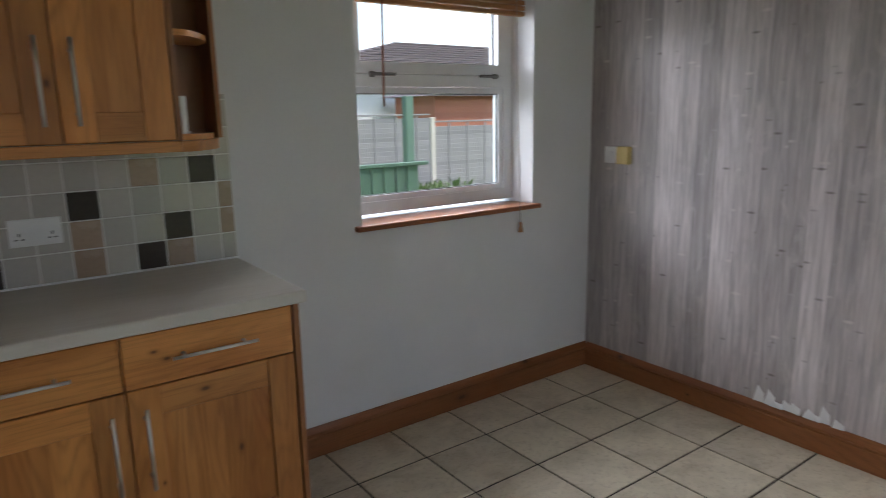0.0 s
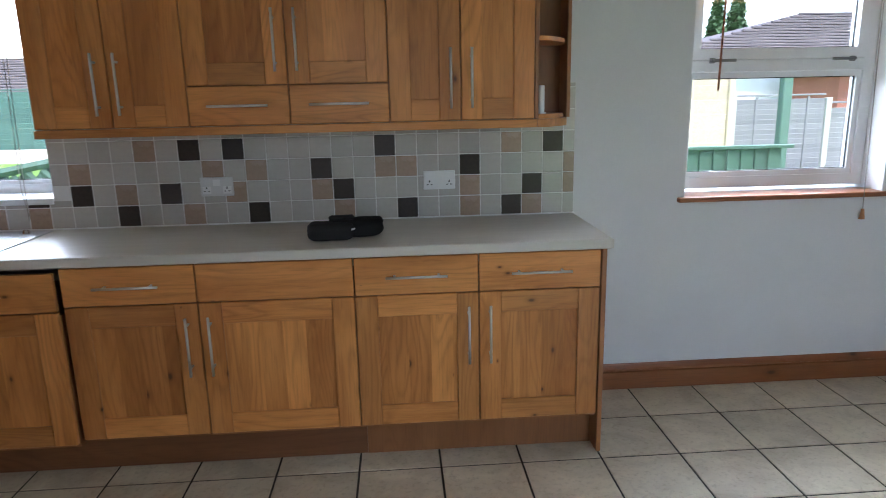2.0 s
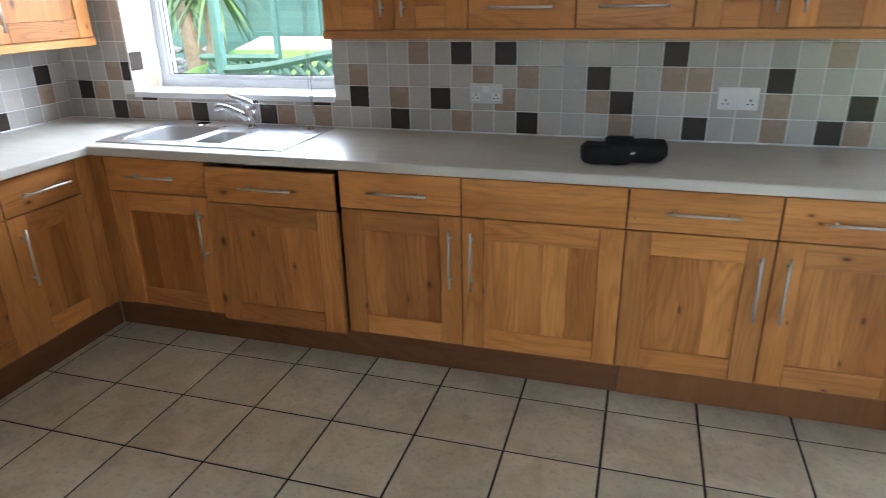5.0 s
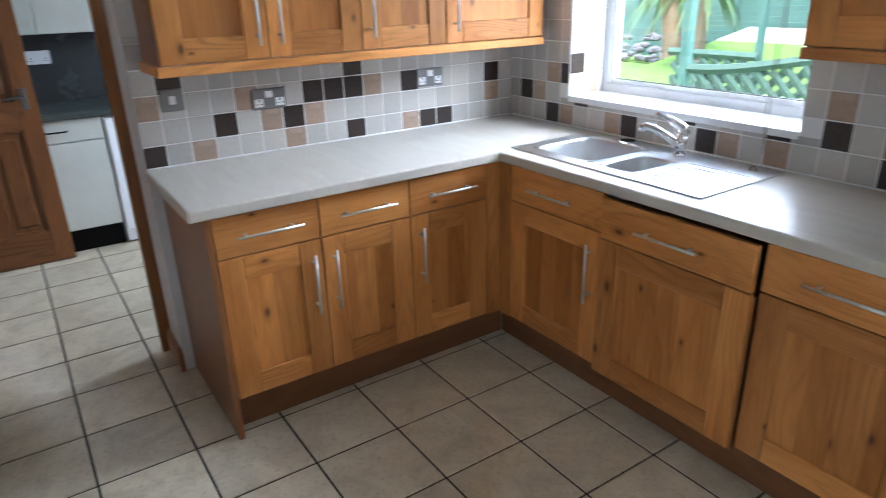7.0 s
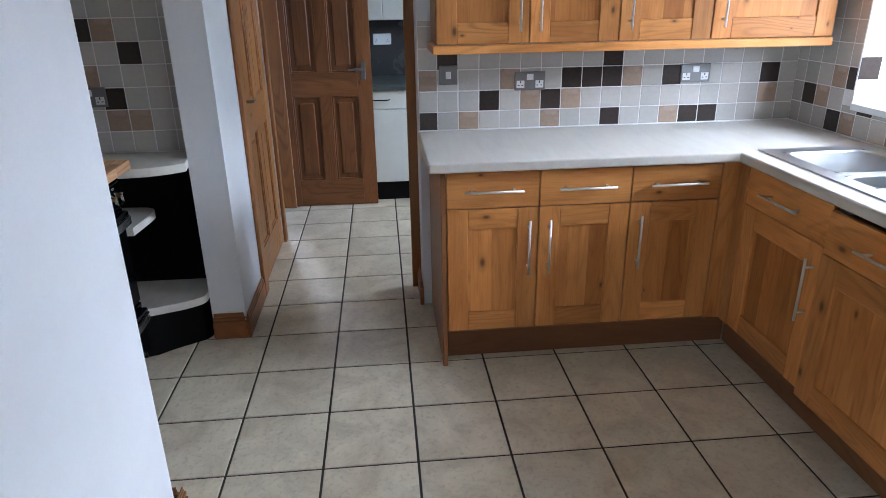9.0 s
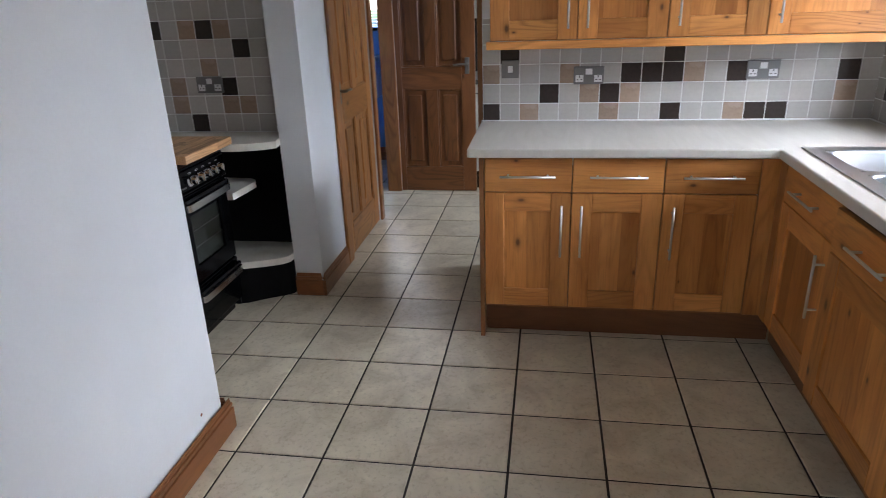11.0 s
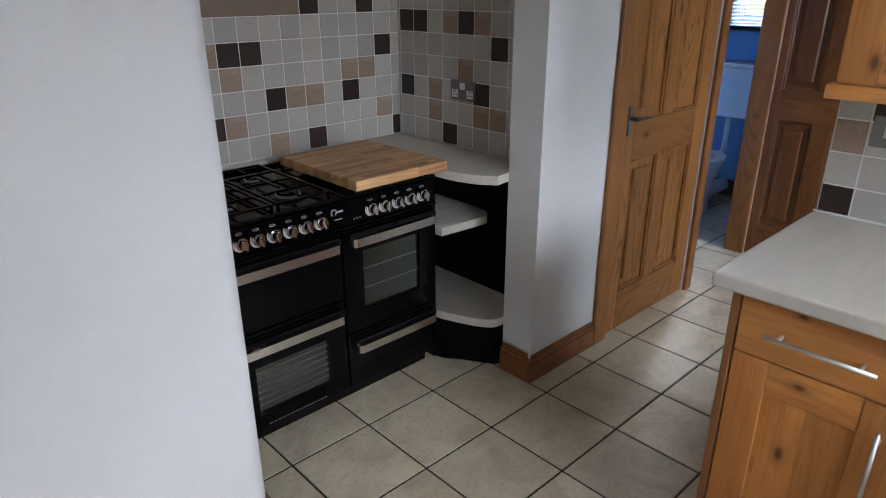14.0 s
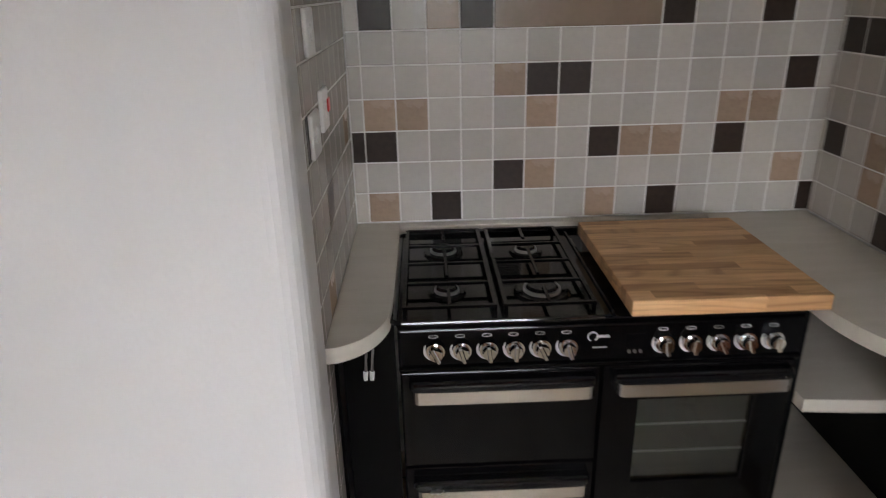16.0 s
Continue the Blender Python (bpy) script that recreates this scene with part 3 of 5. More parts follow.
# rolled wooden blind with its cords
blind = thing("window_blind", pose(W2[0] + 0.05, NORTH + 0.06, 1.88), "rolled-up brown wooden slat blind at the window head", "window blind")
for i in range(7):
    part("slat", box(0, 0.92, -0.018, 0.018, 0.026 * i, 0.026 * i + 0.02, 0.003), "blind_wood", blind)
part("headrail", box(0, 0.92, -0.022, 0.022, 0.19, 0.215, 0.002), "blind_wood", blind)
part("pull_cord", tube([(0.85, -0.03, 0.19), (0.85, -0.04, -0.3), (0.828, -0.09, -0.9), (0.825, -0.097, -0.99)], 0.0022, 6), "cord", blind)
part("cord_end", rod((0.825, -0.097, -0.99), (0.825, -0.097, -1.04), 0.007, 10, 0.014), "blind_wood", blind)
part("wand", rod((0.10, -0.04, 0.19), (0.085, -0.05, -0.42), 0.005, 8), "rust", blind, "thin reddish tilt wand")
cord1 = solo("blind_cord", tube([(0.86, 0.64, 2.05), (0.865, 0.6, 1.5), (0.855, 0.6, 1.1), (0.87, 0.596, 0.99)], 0.0018, 6, bm=tube([(0.875, 0.64, 2.05), (0.878, 0.602, 1.5), (0.87, 0.6, 1.12), (0.871, 0.595, 0.985), (0.872, 0.594, 0.96)], [0.0018, 0.0018, 0.0018, 0.003, 0.001], 6)), "cord", IDENT, "thin pale blind cord hanging beside the sink window", "blind cord")

# ---------------------------------------------------------------- kitchen units


def bar_handle(length):
    """A steel bar on two posts, along x."""
    bm = rod((-length / 2, -0.034, 0), (length / 2, -0.034, 0), 0.0052, 10)
    for s in (-1, 1):
        rod((s * length * 0.36, -0.034, 0), (s * length * 0.36, 0, 0), 0.0048, 8, bm=bm)
    return to_mesh("bar_handle", bm, "steel", True)


LONG, SHORT = bar_handle(0.235), bar_handle(0.235)
UPRIGHT = pose(0, 0, 0, 0, 90, 0)
DT = 0.021


def shaker(parent, x0, x1, z0, z1, hinge, hz=None, rail=0.085):
    """A framed door: its panel carries two stiles, two rails and a handle on the free side."""
    cx, cz, W, H = (x0 + x1) / 2, (z0 + z1) / 2, x1 - x0, z1 - z0
    d = part("door", box(-W / 2 + rail - 0.008, W / 2 - rail + 0.008, 0.009, DT - 0.002, -H / 2 + rail - 0.008, H / 2 - rail + 0.008), "oak_panel", parent, "", (cx, 0, cz))
    sm = box(-rail / 2, rail / 2, 0, DT, -H / 2, H / 2, 0.0025)
    sm = to_mesh("stile", sm, "oak_upright")
    for s in (-1, 1):
        part("stile", sm, "", d, "", (s * (W / 2 - rail / 2), 0, 0))
    rm = to_mesh("rail", box(-W / 2 + rail, W / 2 - rail, 0.001, DT, -rail / 2, rail / 2, 0.0025), "oak_level")
    for s in (-1, 1):
        part("rail", rm, "", d, "", (0, 0, s * (H / 2 - rail / 2)))
    if hinge:
        hx = (W / 2 - 0.04) * (1 if hinge == "l" else -1)
        part("handle", LONG, "", d, "brushed steel bar handle", (hx, 0, (H / 2 - 0.165) if hz is None else hz), turn=UPRIGHT)
    return d


def drawer(parent, x0, x1, z0, z1, handle=True):
    d = part("drawer_front", box(-(x1 - x0) / 2, (x1 - x0) / 2, 0, DT, -(z1 - z0) / 2, (z1 - z0) / 2, 0.0025), "oak_level", parent, "", ((x0 + x1) / 2, 0, (z0 + z1) / 2))
    if handle:
        part("handle", SHORT, "", d, "brushed steel bar handle", (0, 0, 0))
    return d


G = 0.0022
Z_DOOR, Z_SPLIT, Z_DRAW = 0.172, 0.716, 0.866


def base_unit(m, w, hinge, label, drawer_handle=True, group="base units"):
    u = thing("base_cabinet", m, label, "cabinet", group)
    part("body", box(0.0005, w - 0.0005, DT + 0.002, 0.55, 0.155, 0.7), "oak_side", u)
    drawer(u, G, w - G, Z_SPLIT + G, Z_DRAW, drawer_handle)
    shaker(u, G, w - G, Z_DOOR, Z_SPLIT - G, hinge)
    return u


FRONT = 0.05
NX = [0.125, 0.637, 1.236, 1.732, 2.324, 2.805, 3.287]
OAKD = "honey oak base cabinet, drawer over framed door"
for i, (hinge, grip, label) in enumerate((("l", True, OAKD + " beside the corner"), ("", True, "honey oak fronted appliance door, slightly dropped under the worktop"), ("l", True, OAKD),
                                          ("r", False, "wide honey oak base cabinet with a blank drawer front"), ("l", True, OAKD), ("r", True, "honey oak base cabinet at the end of the run"))):
    x0, x1 = NX[i], NX[i + 1]
    low = 0.014 if i == 1 else 0
    base_unit(pose(x0 + (0.004 if i == 2 else 0), FRONT - (0.012 if i == 1 else 0), -low), x1 - x0 - (0.012 if i == 1 else 0) - (0.004 if i == 2 else 0), hinge, label, grip)
WY = [-1.152, -0.775, -0.396, -0.02]
for i, hinge in enumerate("lrr"):
    base_unit(pose(FRONT, WY[i], 0, 0, 0, 90), WY[i + 1] - WY[i], hinge, "narrow honey oak base cabinet with a drawer over a door", group="base units of the short run")
post = thing("corner_post", pose(0, 0, 0), "honey oak filler post in the inner corner", "filler post")
part("upright", box(FRONT, NX[0] - 0.002, FRONT, FRONT + 0.02, 0.165, 0.868, 0.002), "oak_upright", post)
part("upright", box(FRONT - 0.02, FRONT, WY[3] + 0.002, FRONT + 0.02, 0.165, 0.868, 0.002), "oak_upright", post)
solo("end_panel", box(3.289, 3.308, 0.045, NORTH - 0.002, 0.002, 0.87, 0.002), "oak_side", IDENT, "honey oak end panel standing on the floor", "end panel")
solo("end_panel", box(WEST + 0.012, FRONT + 0.002, -1.174, -1.154, 0.002, 0.87, 0.002), "oak_side", IDENT, "brown oak end panel of the short run", "end panel")
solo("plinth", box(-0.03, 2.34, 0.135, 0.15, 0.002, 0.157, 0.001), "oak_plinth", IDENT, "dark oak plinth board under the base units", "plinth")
solo("plinth", box(2.341, 3.287, 0.132, 0.147, 0.002, 0.157, 0.001), "oak_side", IDENT, "lighter oak plinth board at the end of the run", "plinth")
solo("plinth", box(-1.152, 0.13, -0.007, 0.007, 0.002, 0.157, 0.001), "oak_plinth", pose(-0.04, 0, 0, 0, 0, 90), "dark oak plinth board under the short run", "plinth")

# worktop: an L with the cut-out for the sink
HOLE = (0.075, 0.945, 0.145, 0.555)
wt = thing("worktop", pose(0, 0, 0), "pale stone-effect laminate worktop turning the corner", "worktop")
deck = part("top", slab([-0.574, HOLE[0], HOLE[1], 3.328], [-1.22, 0.03, HOLE[2], HOLE[3], 0.6245],
            lambda u, v: (u < 0.075 or v > 0.03) and not in_rect(u, v, HOLE), TOP - 0.04, TOP, "xyz"), "worktop_stone", wt)
soften(deck, 0.007, 3)
part("end_band", box(-0.574, 0.07, -1.2225, -1.2195, TOP - 0.039, TOP - 0.004, 0.001), "worktop_edge", wt, "paler laminate band along the cut end")
part("end_band", box(3.3275, 3.3305, 0.035, 0.6245, TOP - 0.039, TOP - 0.004, 0.001), "worktop_edge", wt, "paler laminate band along the cut end")
solo("sealant", slab([-0.5735, -0.567, 3.33], [-1.22, 0.618, 0.6245], lambda u, v: u < -0.567 or v > 0.618, TOP + 0.0005, TOP + 0.006), "plastic_white", IDENT, "thin bead of white sealant behind the worktop", "sealant")

# sink
sink = thing("kitchen_sink", pose(0, 0, TOP), "stainless steel one-and-a-half bowl sink with drainer", "sink")
B1, B2 = (0.115, 0.445, 0.175, 0.52), (0.485, 0.645, 0.175, 0.42)
xs, ys = sorted({0.05, B1[0], B1[1], B2[0], B2[1], 0.97}), sorted({0.115, B1[2], B1[3], B2[3], 0.585})
rim = part("rim", slab(xs, ys, lambda u, v: not (in_rect(u, v, B1) or in_rect(u, v, B2)), 0.001, 0.005), "steel_sink", sink)


def bowl(r, depth):
    bm, n = bmesh.new(), 40
    cx, cy, hx, hy = (r[0] + r[1]) / 2, (r[2] + r[3]) / 2, (r[1] - r[0]) / 2, (r[3] - r[2]) / 2
    rings = []
    for power, s, z in ((60, 1.0, 0.0052), (5, 0.985, 0.0052), (5, 0.96, -0.004), (4.5, 0.93, -depth * 0.85), (4, 0.84, -depth), (2, 0.12, -depth - 0.006)):
        ring = []
        for j in range(n):
            a = 2 * math.pi * (j + 0.5) / n
            c, d = math.cos(a), math.sin(a)
            rad = (abs(c) ** power + abs(d) ** power) ** (-1 / power)
            ring.append(bm.verts.new((cx + hx * s * rad * c, cy + hy * s * rad * d, z)))
        rings.append(ring)
    for u, v in zip(rings, rings[1:]):
        for j in range(n):
            bm.faces.new((u[j], v[j], v[(j + 1) % n], u[(j + 1) % n]))
    bm.faces.new(rings[-1][::-1])
    return bm


part("bowl", bowl(B1, 0.16), "steel_sink", sink, smooth=True)
part("half_bowl", bowl(B2, 0.11), "steel_sink", sink, smooth=True)
for i in range(7):
    part("drainer_rib", box(0.69, 0.93, 0.17 + i * 0.045, 0.192 + i * 0.045, 0.004, 0.0068, 0.0012), "steel_sink", sink)
for r in (B1, B2):
    part("waste", rod(((r[0] + r[1]) / 2, (r[2] + r[3]) / 2, -0.17 if r is B1 else -0.116), ((r[0] + r[1]) / 2, (r[2] + r[3]) / 2, -0.16 if r is B1 else -0.112), 0.03, 20), "chrome", sink)
part("plug", rod((0.885, 0.53, 0.005), (0.885, 0.53, 0.02), 0.016, 14, 0.011), "chrome", sink, "small chrome plug on the drainer")
part("overflow", rod((0.3, 0.545, 0.005), (0.3, 0.545, 0.013), 0.035, 20), "chrome", sink, "round chrome pop-up control")
tap = thing("kitchen_tap", pose(0.59, 0.51, TOP + 0.005) @ Matrix.Scale(0.74, 4), "chrome single-lever mixer tap", "tap")
part("body", rod((0, 0, 0), (0, 0, 0.012), 0.03, 20, bm=rod((0, 0, 0.01), (0, 0, 0.115), 0.023, 20, 0.026)), "chrome", tap, smooth=True)
part("spout", tube([(0, 0, 0.045), (-0.06, -0.04, 0.1), (-0.12, -0.08, 0.14), (-0.155, -0.104, 0.15), (-0.168, -0.112, 0.14), (-0.17, -0.114, 0.122)], [0.022, 0.02, 0.018, 0.019, 0.019, 0.017], 14), "chrome", tap, smooth=True)
part("lever", tube([(0.012, 0.008, 0.11), (0.0, 0.0, 0.15), (-0.05, -0.03, 0.185), (-0.115, -0.07, 0.215)], [0.026, 0.025, 0.018, 0.011], 12), "chrome", tap, smooth=True)

# ---------------------------------------------------------------- wall units
UZ, UTOP = 1.362, 2.08


def wall_unit(m, w, doors, label, drawers=(), group="wall units", low=UZ):
    u = thing("wall_cabinet", m, label, "cabinet", group)
    part("body", box(0.0005, w - 0.0005, DT + 0.002, 0.30, low, UTOP), "oak_side", u)
    z = low + G
    for a, b in drawers:
        drawer(u, a + G, b - G, low + G, low + 0.153)
        z = low + 0.158
    for a, b, hinge in doors:
        H = UTOP - G - z
        shaker(u, a + G, b - G, z, UTOP - G, hinge, hz=-H / 2 + 0.165)
    return u


UF = 0.325
UX = [1.092, 1.397, 1.69, 2.087, 2.483, 2.773, 3.075, 3.262]
wall_unit(pose(UX[0], UF, 0), UX[2] - UX[0], ((0, 0.305, "l"), (0.305, UX[2] - UX[0], "r")), "honey oak wall cabinet with two framed doors")
wall_unit(pose(UX[2], UF, 0), UX[4] - UX[2], ((0, UX[3] - UX[2], "l"), (UX[3] - UX[2], UX[4] - UX[2], "r")), "honey oak wall cabinet with two doors over two small drawers", ((0, UX[3] - UX[2]), (UX[3] - UX[2], UX[4] - UX[2])))
wall_unit(pose(UX[4], UF, 0), UX[6] - UX[4], ((0, UX[5] - UX[4], "l"), (UX[5] - UX[4], UX[6] - UX[4], "r")), "honey oak wall cabinet with two framed doors beside the open shelves")
shelf = thing("open_shelf_unit", pose(UX[6], UF, 0), "honey oak open end shelves, nearly empty", "shelf")
part("side", box(0, 0.016, 0.0, 0.302, UZ, UTOP, 0.0015), "oak_side", shelf)
part("back", box(0.0165, 0.187, 0.288, 0.302, UZ, UTOP), "oak_side", shelf)
part("end", box(0.171, 0.187, 0.155, 0.2875, UZ, UTOP, 0.0015), "oak_side", shelf)
for z in (UZ, UZ + 0.308, UTOP - 0.018):
    part("shelf_board", outline([(0.0165, 0.002), (0.06, 0.002), (0.168, 0.15), (0.17, 0.2875), (0.0165, 0.2875)], z, z + 0.018), "oak_level", shelf)
solo("spice_tube", rod((3.125, 0.43, UZ + 0.018), (3.125, 0.43, UZ + 0.135), 0.013, 14, bm=rod((3.125, 0.43, UZ + 0.018), (3.125, 0.43, UZ + 0.024), 0.02, 14)), "plastic_white", IDENT, "slim white plastic tube standing on the open shelf", "tube")
PEL = [(0, -0.03), (-0.0, 0.0), (0.02, 0.0), (0.02, -0.03)]
solo("pelmet", box(UX[0], UX[6] + 0.01, UF - 0.006, UF + 0.018, UZ - 0.034, UZ - 0.001, 0.002), "oak_level", IDENT, "oak light pelmet under the wall cabinets", "pelmet")
solo("pelmet", outline([(UX[6] + 0.011, UF - 0.006), (UX[6] + 0.06, UF - 0.006), (UX[7] - 0.002, UF + 0.15), (UX[7] - 0.002, NORTH - 0.012), (UX[7] - 0.02, NORTH - 0.012), (UX[7] - 0.02, UF + 0.155), (UX[6] + 0.052, UF + 0.012), (UX[6] + 0.011, UF + 0.012)], UZ - 0.034, UZ - 0.001), "oak_level", IDENT, "oak pelmet wrapping the open shelves", "pelmet")
solo("pelmet", box(UX[0], UX[0] + 0.018, UF + 0.0185, NORTH - 0.012, UZ - 0.034, UZ - 0.001, 0.002), "oak_level", IDENT, "oak pelmet return by the window", "pelmet")
WX, WZ = -0.278, 1.322
VY = [-1.152, -0.765, -0.383, 0.02, 0.57]
for a, b, doors in ((0, 2, (("l", 0, 1), ("r", 1, 2))), (2, 4, (("r", 2, 3), ("r", 3, 4)))):
    wall_unit(pose(WX, VY[a], 0, 0, 0, 90), VY[b] - VY[a], [(VY[p] - VY[a], VY[q] - VY[a], h) for h, p, q in doors], "honey oak wall cabinet with two framed doors above the short run", group="wall units of the short run", low=WZ)
solo("pelmet", box(VY[0] - 0.015, VY[4], -0.008, 0.016, WZ - 0.036, WZ - 0.001, 0.002), "oak_level", pose(WX, 0, 0, 0, 0, 90), "oak light pelmet under the wall cabinets of the short run", "pelmet")
solo("pelmet", box(-0.576, WX - 0.017, VY[0] - 0.015, VY[0] + 0.004, WZ - 0.036, WZ - 0.001, 0.002), "oak_level", IDENT, "oak pelmet return at the end of the short run", "pelmet")

# ---------------------------------------------------------------- sockets and switches


def socket(m, material, gang=2, switch=False, label=""):
    s = thing("wall_socket", m, label, "socket" if not switch else "switch")
    w = 0.073 if gang == 2 else 0.043
    part("plate", box(-w, w, -0.009, 0, -0.043, 0.043, 0.003, 2), material, s)
    if switch:
        part("rocker", box(-0.012, 0.012, -0.013, -0.008, -0.016, 0.016, 0.002), "plastic_white", s)
        return s
    part("insert", box(-0.016, 0.016, -0.0105, -0.008, 0.004, 0.032, 0.001), "plastic_white", s)
    for x in (-0.045, 0.045):
        part("outlet", box(x - 0.019, x + 0.019, -0.0098, -0.008, -0.032, 0.002, 0.001), "plastic_white", s)
        for dx, dz, a, b in ((0, -0.005, 0.0025, 0.005), (-0.009, -0.02, 0.004, 0.002), (0.009, -0.02, 0.004, 0.002)):
            part("slot", box(x + dx - a, x + dx + a, -0.0102, -0.0085, dz - b, dz + b), "rubber_black", s)
    return s


TILE_Y, TILE_X = NORTH - 0.0085, WEST + 0.0085
socket(pose(1.692, TILE_Y, 1.086), "steel", 2, label="brushed steel double socket on the tiles")
socket(pose(2.695, TILE_Y, 1.087), "plastic_white", 2, label="white double socket on the tiles")
socket(pose(TILE_X, -0.69, 1.135, 0, 0, 90), "steel_plate", 2, label="dark steel double socket on the tiles")
socket(pose(TILE_X, 0.115, 1.15, 0, 0, 90), "steel_plate", 2, label="dark steel double socket near the corner")
socket(pose(TILE_X, -1.075, 1.17, 0, 0, 90), "steel_plate", 1, True, "dark steel fused switch on the tiles")
socket(pose(NICHE + 0.009, -2.655, 1.125, 0, 0, 90), "steel_plate", 2, label="dark steel double socket in the cooker recess")
socket(pose(SIDE - 0.009, -2.44, 1.285, 0, 0, -90), "plastic_white", 1, True, "white switch in the cooker recess")
cs = socket(pose(SIDE - 0.009, -2.58, 1.31, 0, 0, -90), "plastic_white", 1, True, "white cooker isolator with a red rocker")
part("isolator", box(-0.014, 0.014, -0.017, -0.0135, -0.004, 0.024, 0.002), "plastic_red", cs, "red rocker")
socket(pose(SIDE - 0.009, -2.47, 1.47, 0, 0, -90), "plastic_white", 1, True, "white switch in the cooker recess")
ts = thing("thermostat_box", pose(EAST, 0.395, 1.2, 0, 0, -90), "small yellowed plastic box on the papered wall", "wall box")
part("case", box(-0.038, 0.038, -0.035, 0, -0.045, 0.045, 0.005, 2), "plastic_cream", ts)
socket(pose(EAST, 0.485, 1.2, 0, 0, -90), "plastic_white", 1, True, "white light switch beside the yellowed box")
# torn paper low on the wall
tm = bmesh.new()
for i in range(9):
    y, z, s = -0.40 - 0.04 * i + random.uniform(-0.01, 0.01), 0.14, 0.02 + 0.025 * random.random() + (0.035 if i in (0, 1, 7) else 0)
    a = [tm.verts.new((EAST - random.uniform(0.002, 0.018), y + dy, z + dz)) for dy, dz in ((-0.025, -0.004), (0.025, -0.004), (0.02 * random.random(), s), (-0.025, s * 0.6))]
    tm.faces.new(a)
solo("torn_wallpaper", tm, "plastic_white", IDENT, "torn pale scraps of wallpaper curling above the skirting", "torn paper", kind="stuff")
solo("wall_nick", rod((1.03, SOUTH - 0.001, 0.18), (1.03, SOUTH + 0.0015, 0.18), 0.006, 8), "rust", IDENT, "small dark chip in the white plaster", "chip")

# folded black bag on the worktop
bag = thing("folded_bag", pose(2.295, 0.215, TOP, 0, 0, 6) @ Matrix.Diagonal((1.03, 1.0, 1.3, 1)), "flat black folded fabric pouch lying on the worktop", "pouch")


def cushion(x0, x1, y0, y1, z0, z1, sag):
    """A soft padded shape: a rounded block with a hollowed top and uneven sides."""
    bm = bmesh.new()
    bmesh.ops.create_cube(bm, size=2)
    bmesh.ops.subdivide_edges(bm, edges=bm.edges[:], cuts=7, use_grid_fill=True)
    for v in bm.verts:
        u = Vector([math.copysign(abs(c) ** 0.9, c) for c in v.co])
        p = (abs(u.x) ** 5 + abs(u.y) ** 5 + abs(u.z) ** 4) ** (1 / 4.6)
        u = u / max(p, 1e-6)
        n = noise.noise(Vector((u.x * 2.2 + x0 * 9, u.y * 2.2, u.z * 2.2)))
        u *= 1 + 0.07 * n
        z = (z0 + z1) / 2 + u.z * (z1 - z0) / 2 - (sag * (1 - u.x * u.x) if u.z > 0.2 else 0)
        v.co = ((x0 + x1) / 2 + u.x * (x1 - x0) / 2, (y0 + y1) / 2 + u.y * (y1 - y0) / 2, max(z, 0.001))
    return bm


part("pouch", cushion(-0.15, 0.025, -0.06, 0.05, 0.0, 0.058, 0.004), "fabric_black", bag, smooth=True)
part("flap", cushion(-0.06, 0.145, -0.035, 0.085, 0.004, 0.064, 0.006), "fabric_black", bag, smooth=True)
part("strap", cushion(-0.066, 0.03, -0.005, 0.03, 0.046, 0.073, 0.002), "fabric_black", bag, smooth=True)
part("zip", rod((0.016, -0.052, 0.034), (0.03, -0.046, 0.036), 0.003, 8), "steel", bag, "small metal zip pull")

# ---------------------------------------------------------------- cooker
CX0, CX1, CF, CB, CT = -0.17, 0.757, -2.475, -3.05, 0.852
cook = thing("range_cooker", pose(0, 0, 0), "black dual-fuel range cooker with chrome handles and knobs", "cooker")
part("body", box(CX0, CX1, CB, CF - 0.032, 0.045, CT - 0.012, 0.003), "enamel_black", cook)
hob = part("hobplate", box(CX0 - 0.002, CX1 + 0.002, CB - 0.004, CF + 0.004, CT - 0.013, CT, 0.005, 2), "enamel_hob", cook)
part("control_panel", box(CX0, CX1, CF - 0.031, CF + 0.008, 0.742, CT - 0.014, 0.006, 2), "enamel_black", cook)
part("trim", box(CX0, CX1, CF - 0.03, CF + 0.012, 0.732, 0.741, 0.002), "enamel_black", cook)
part("plinth", box(CX0 + 0.03, CX1 - 0.03, CF - 0.06, CF - 0.04, 0.002, 0.06), "iron_black", cook)
MIDX = 0.288


def chrome_bar(x0, x1, z):
    """A flat band whose ends bend back to the door."""
    return outline([(x0, 0), (x0, 0.026), (x0 + 0.006, 0.038), (x0 + 0.02, 0.043), (x1 - 0.02, 0.043), (x1 - 0.006, 0.038), (x1, 0.026), (x1, 0),
                    (x1 - 0.01, 0), (x1 - 0.011, 0.022), (x1 - 0.02, 0.033), (x0 + 0.02, 0.033), (x0 + 0.011, 0.022), (x0 + 0.01, 0)], z - 0.016, z + 0.016)


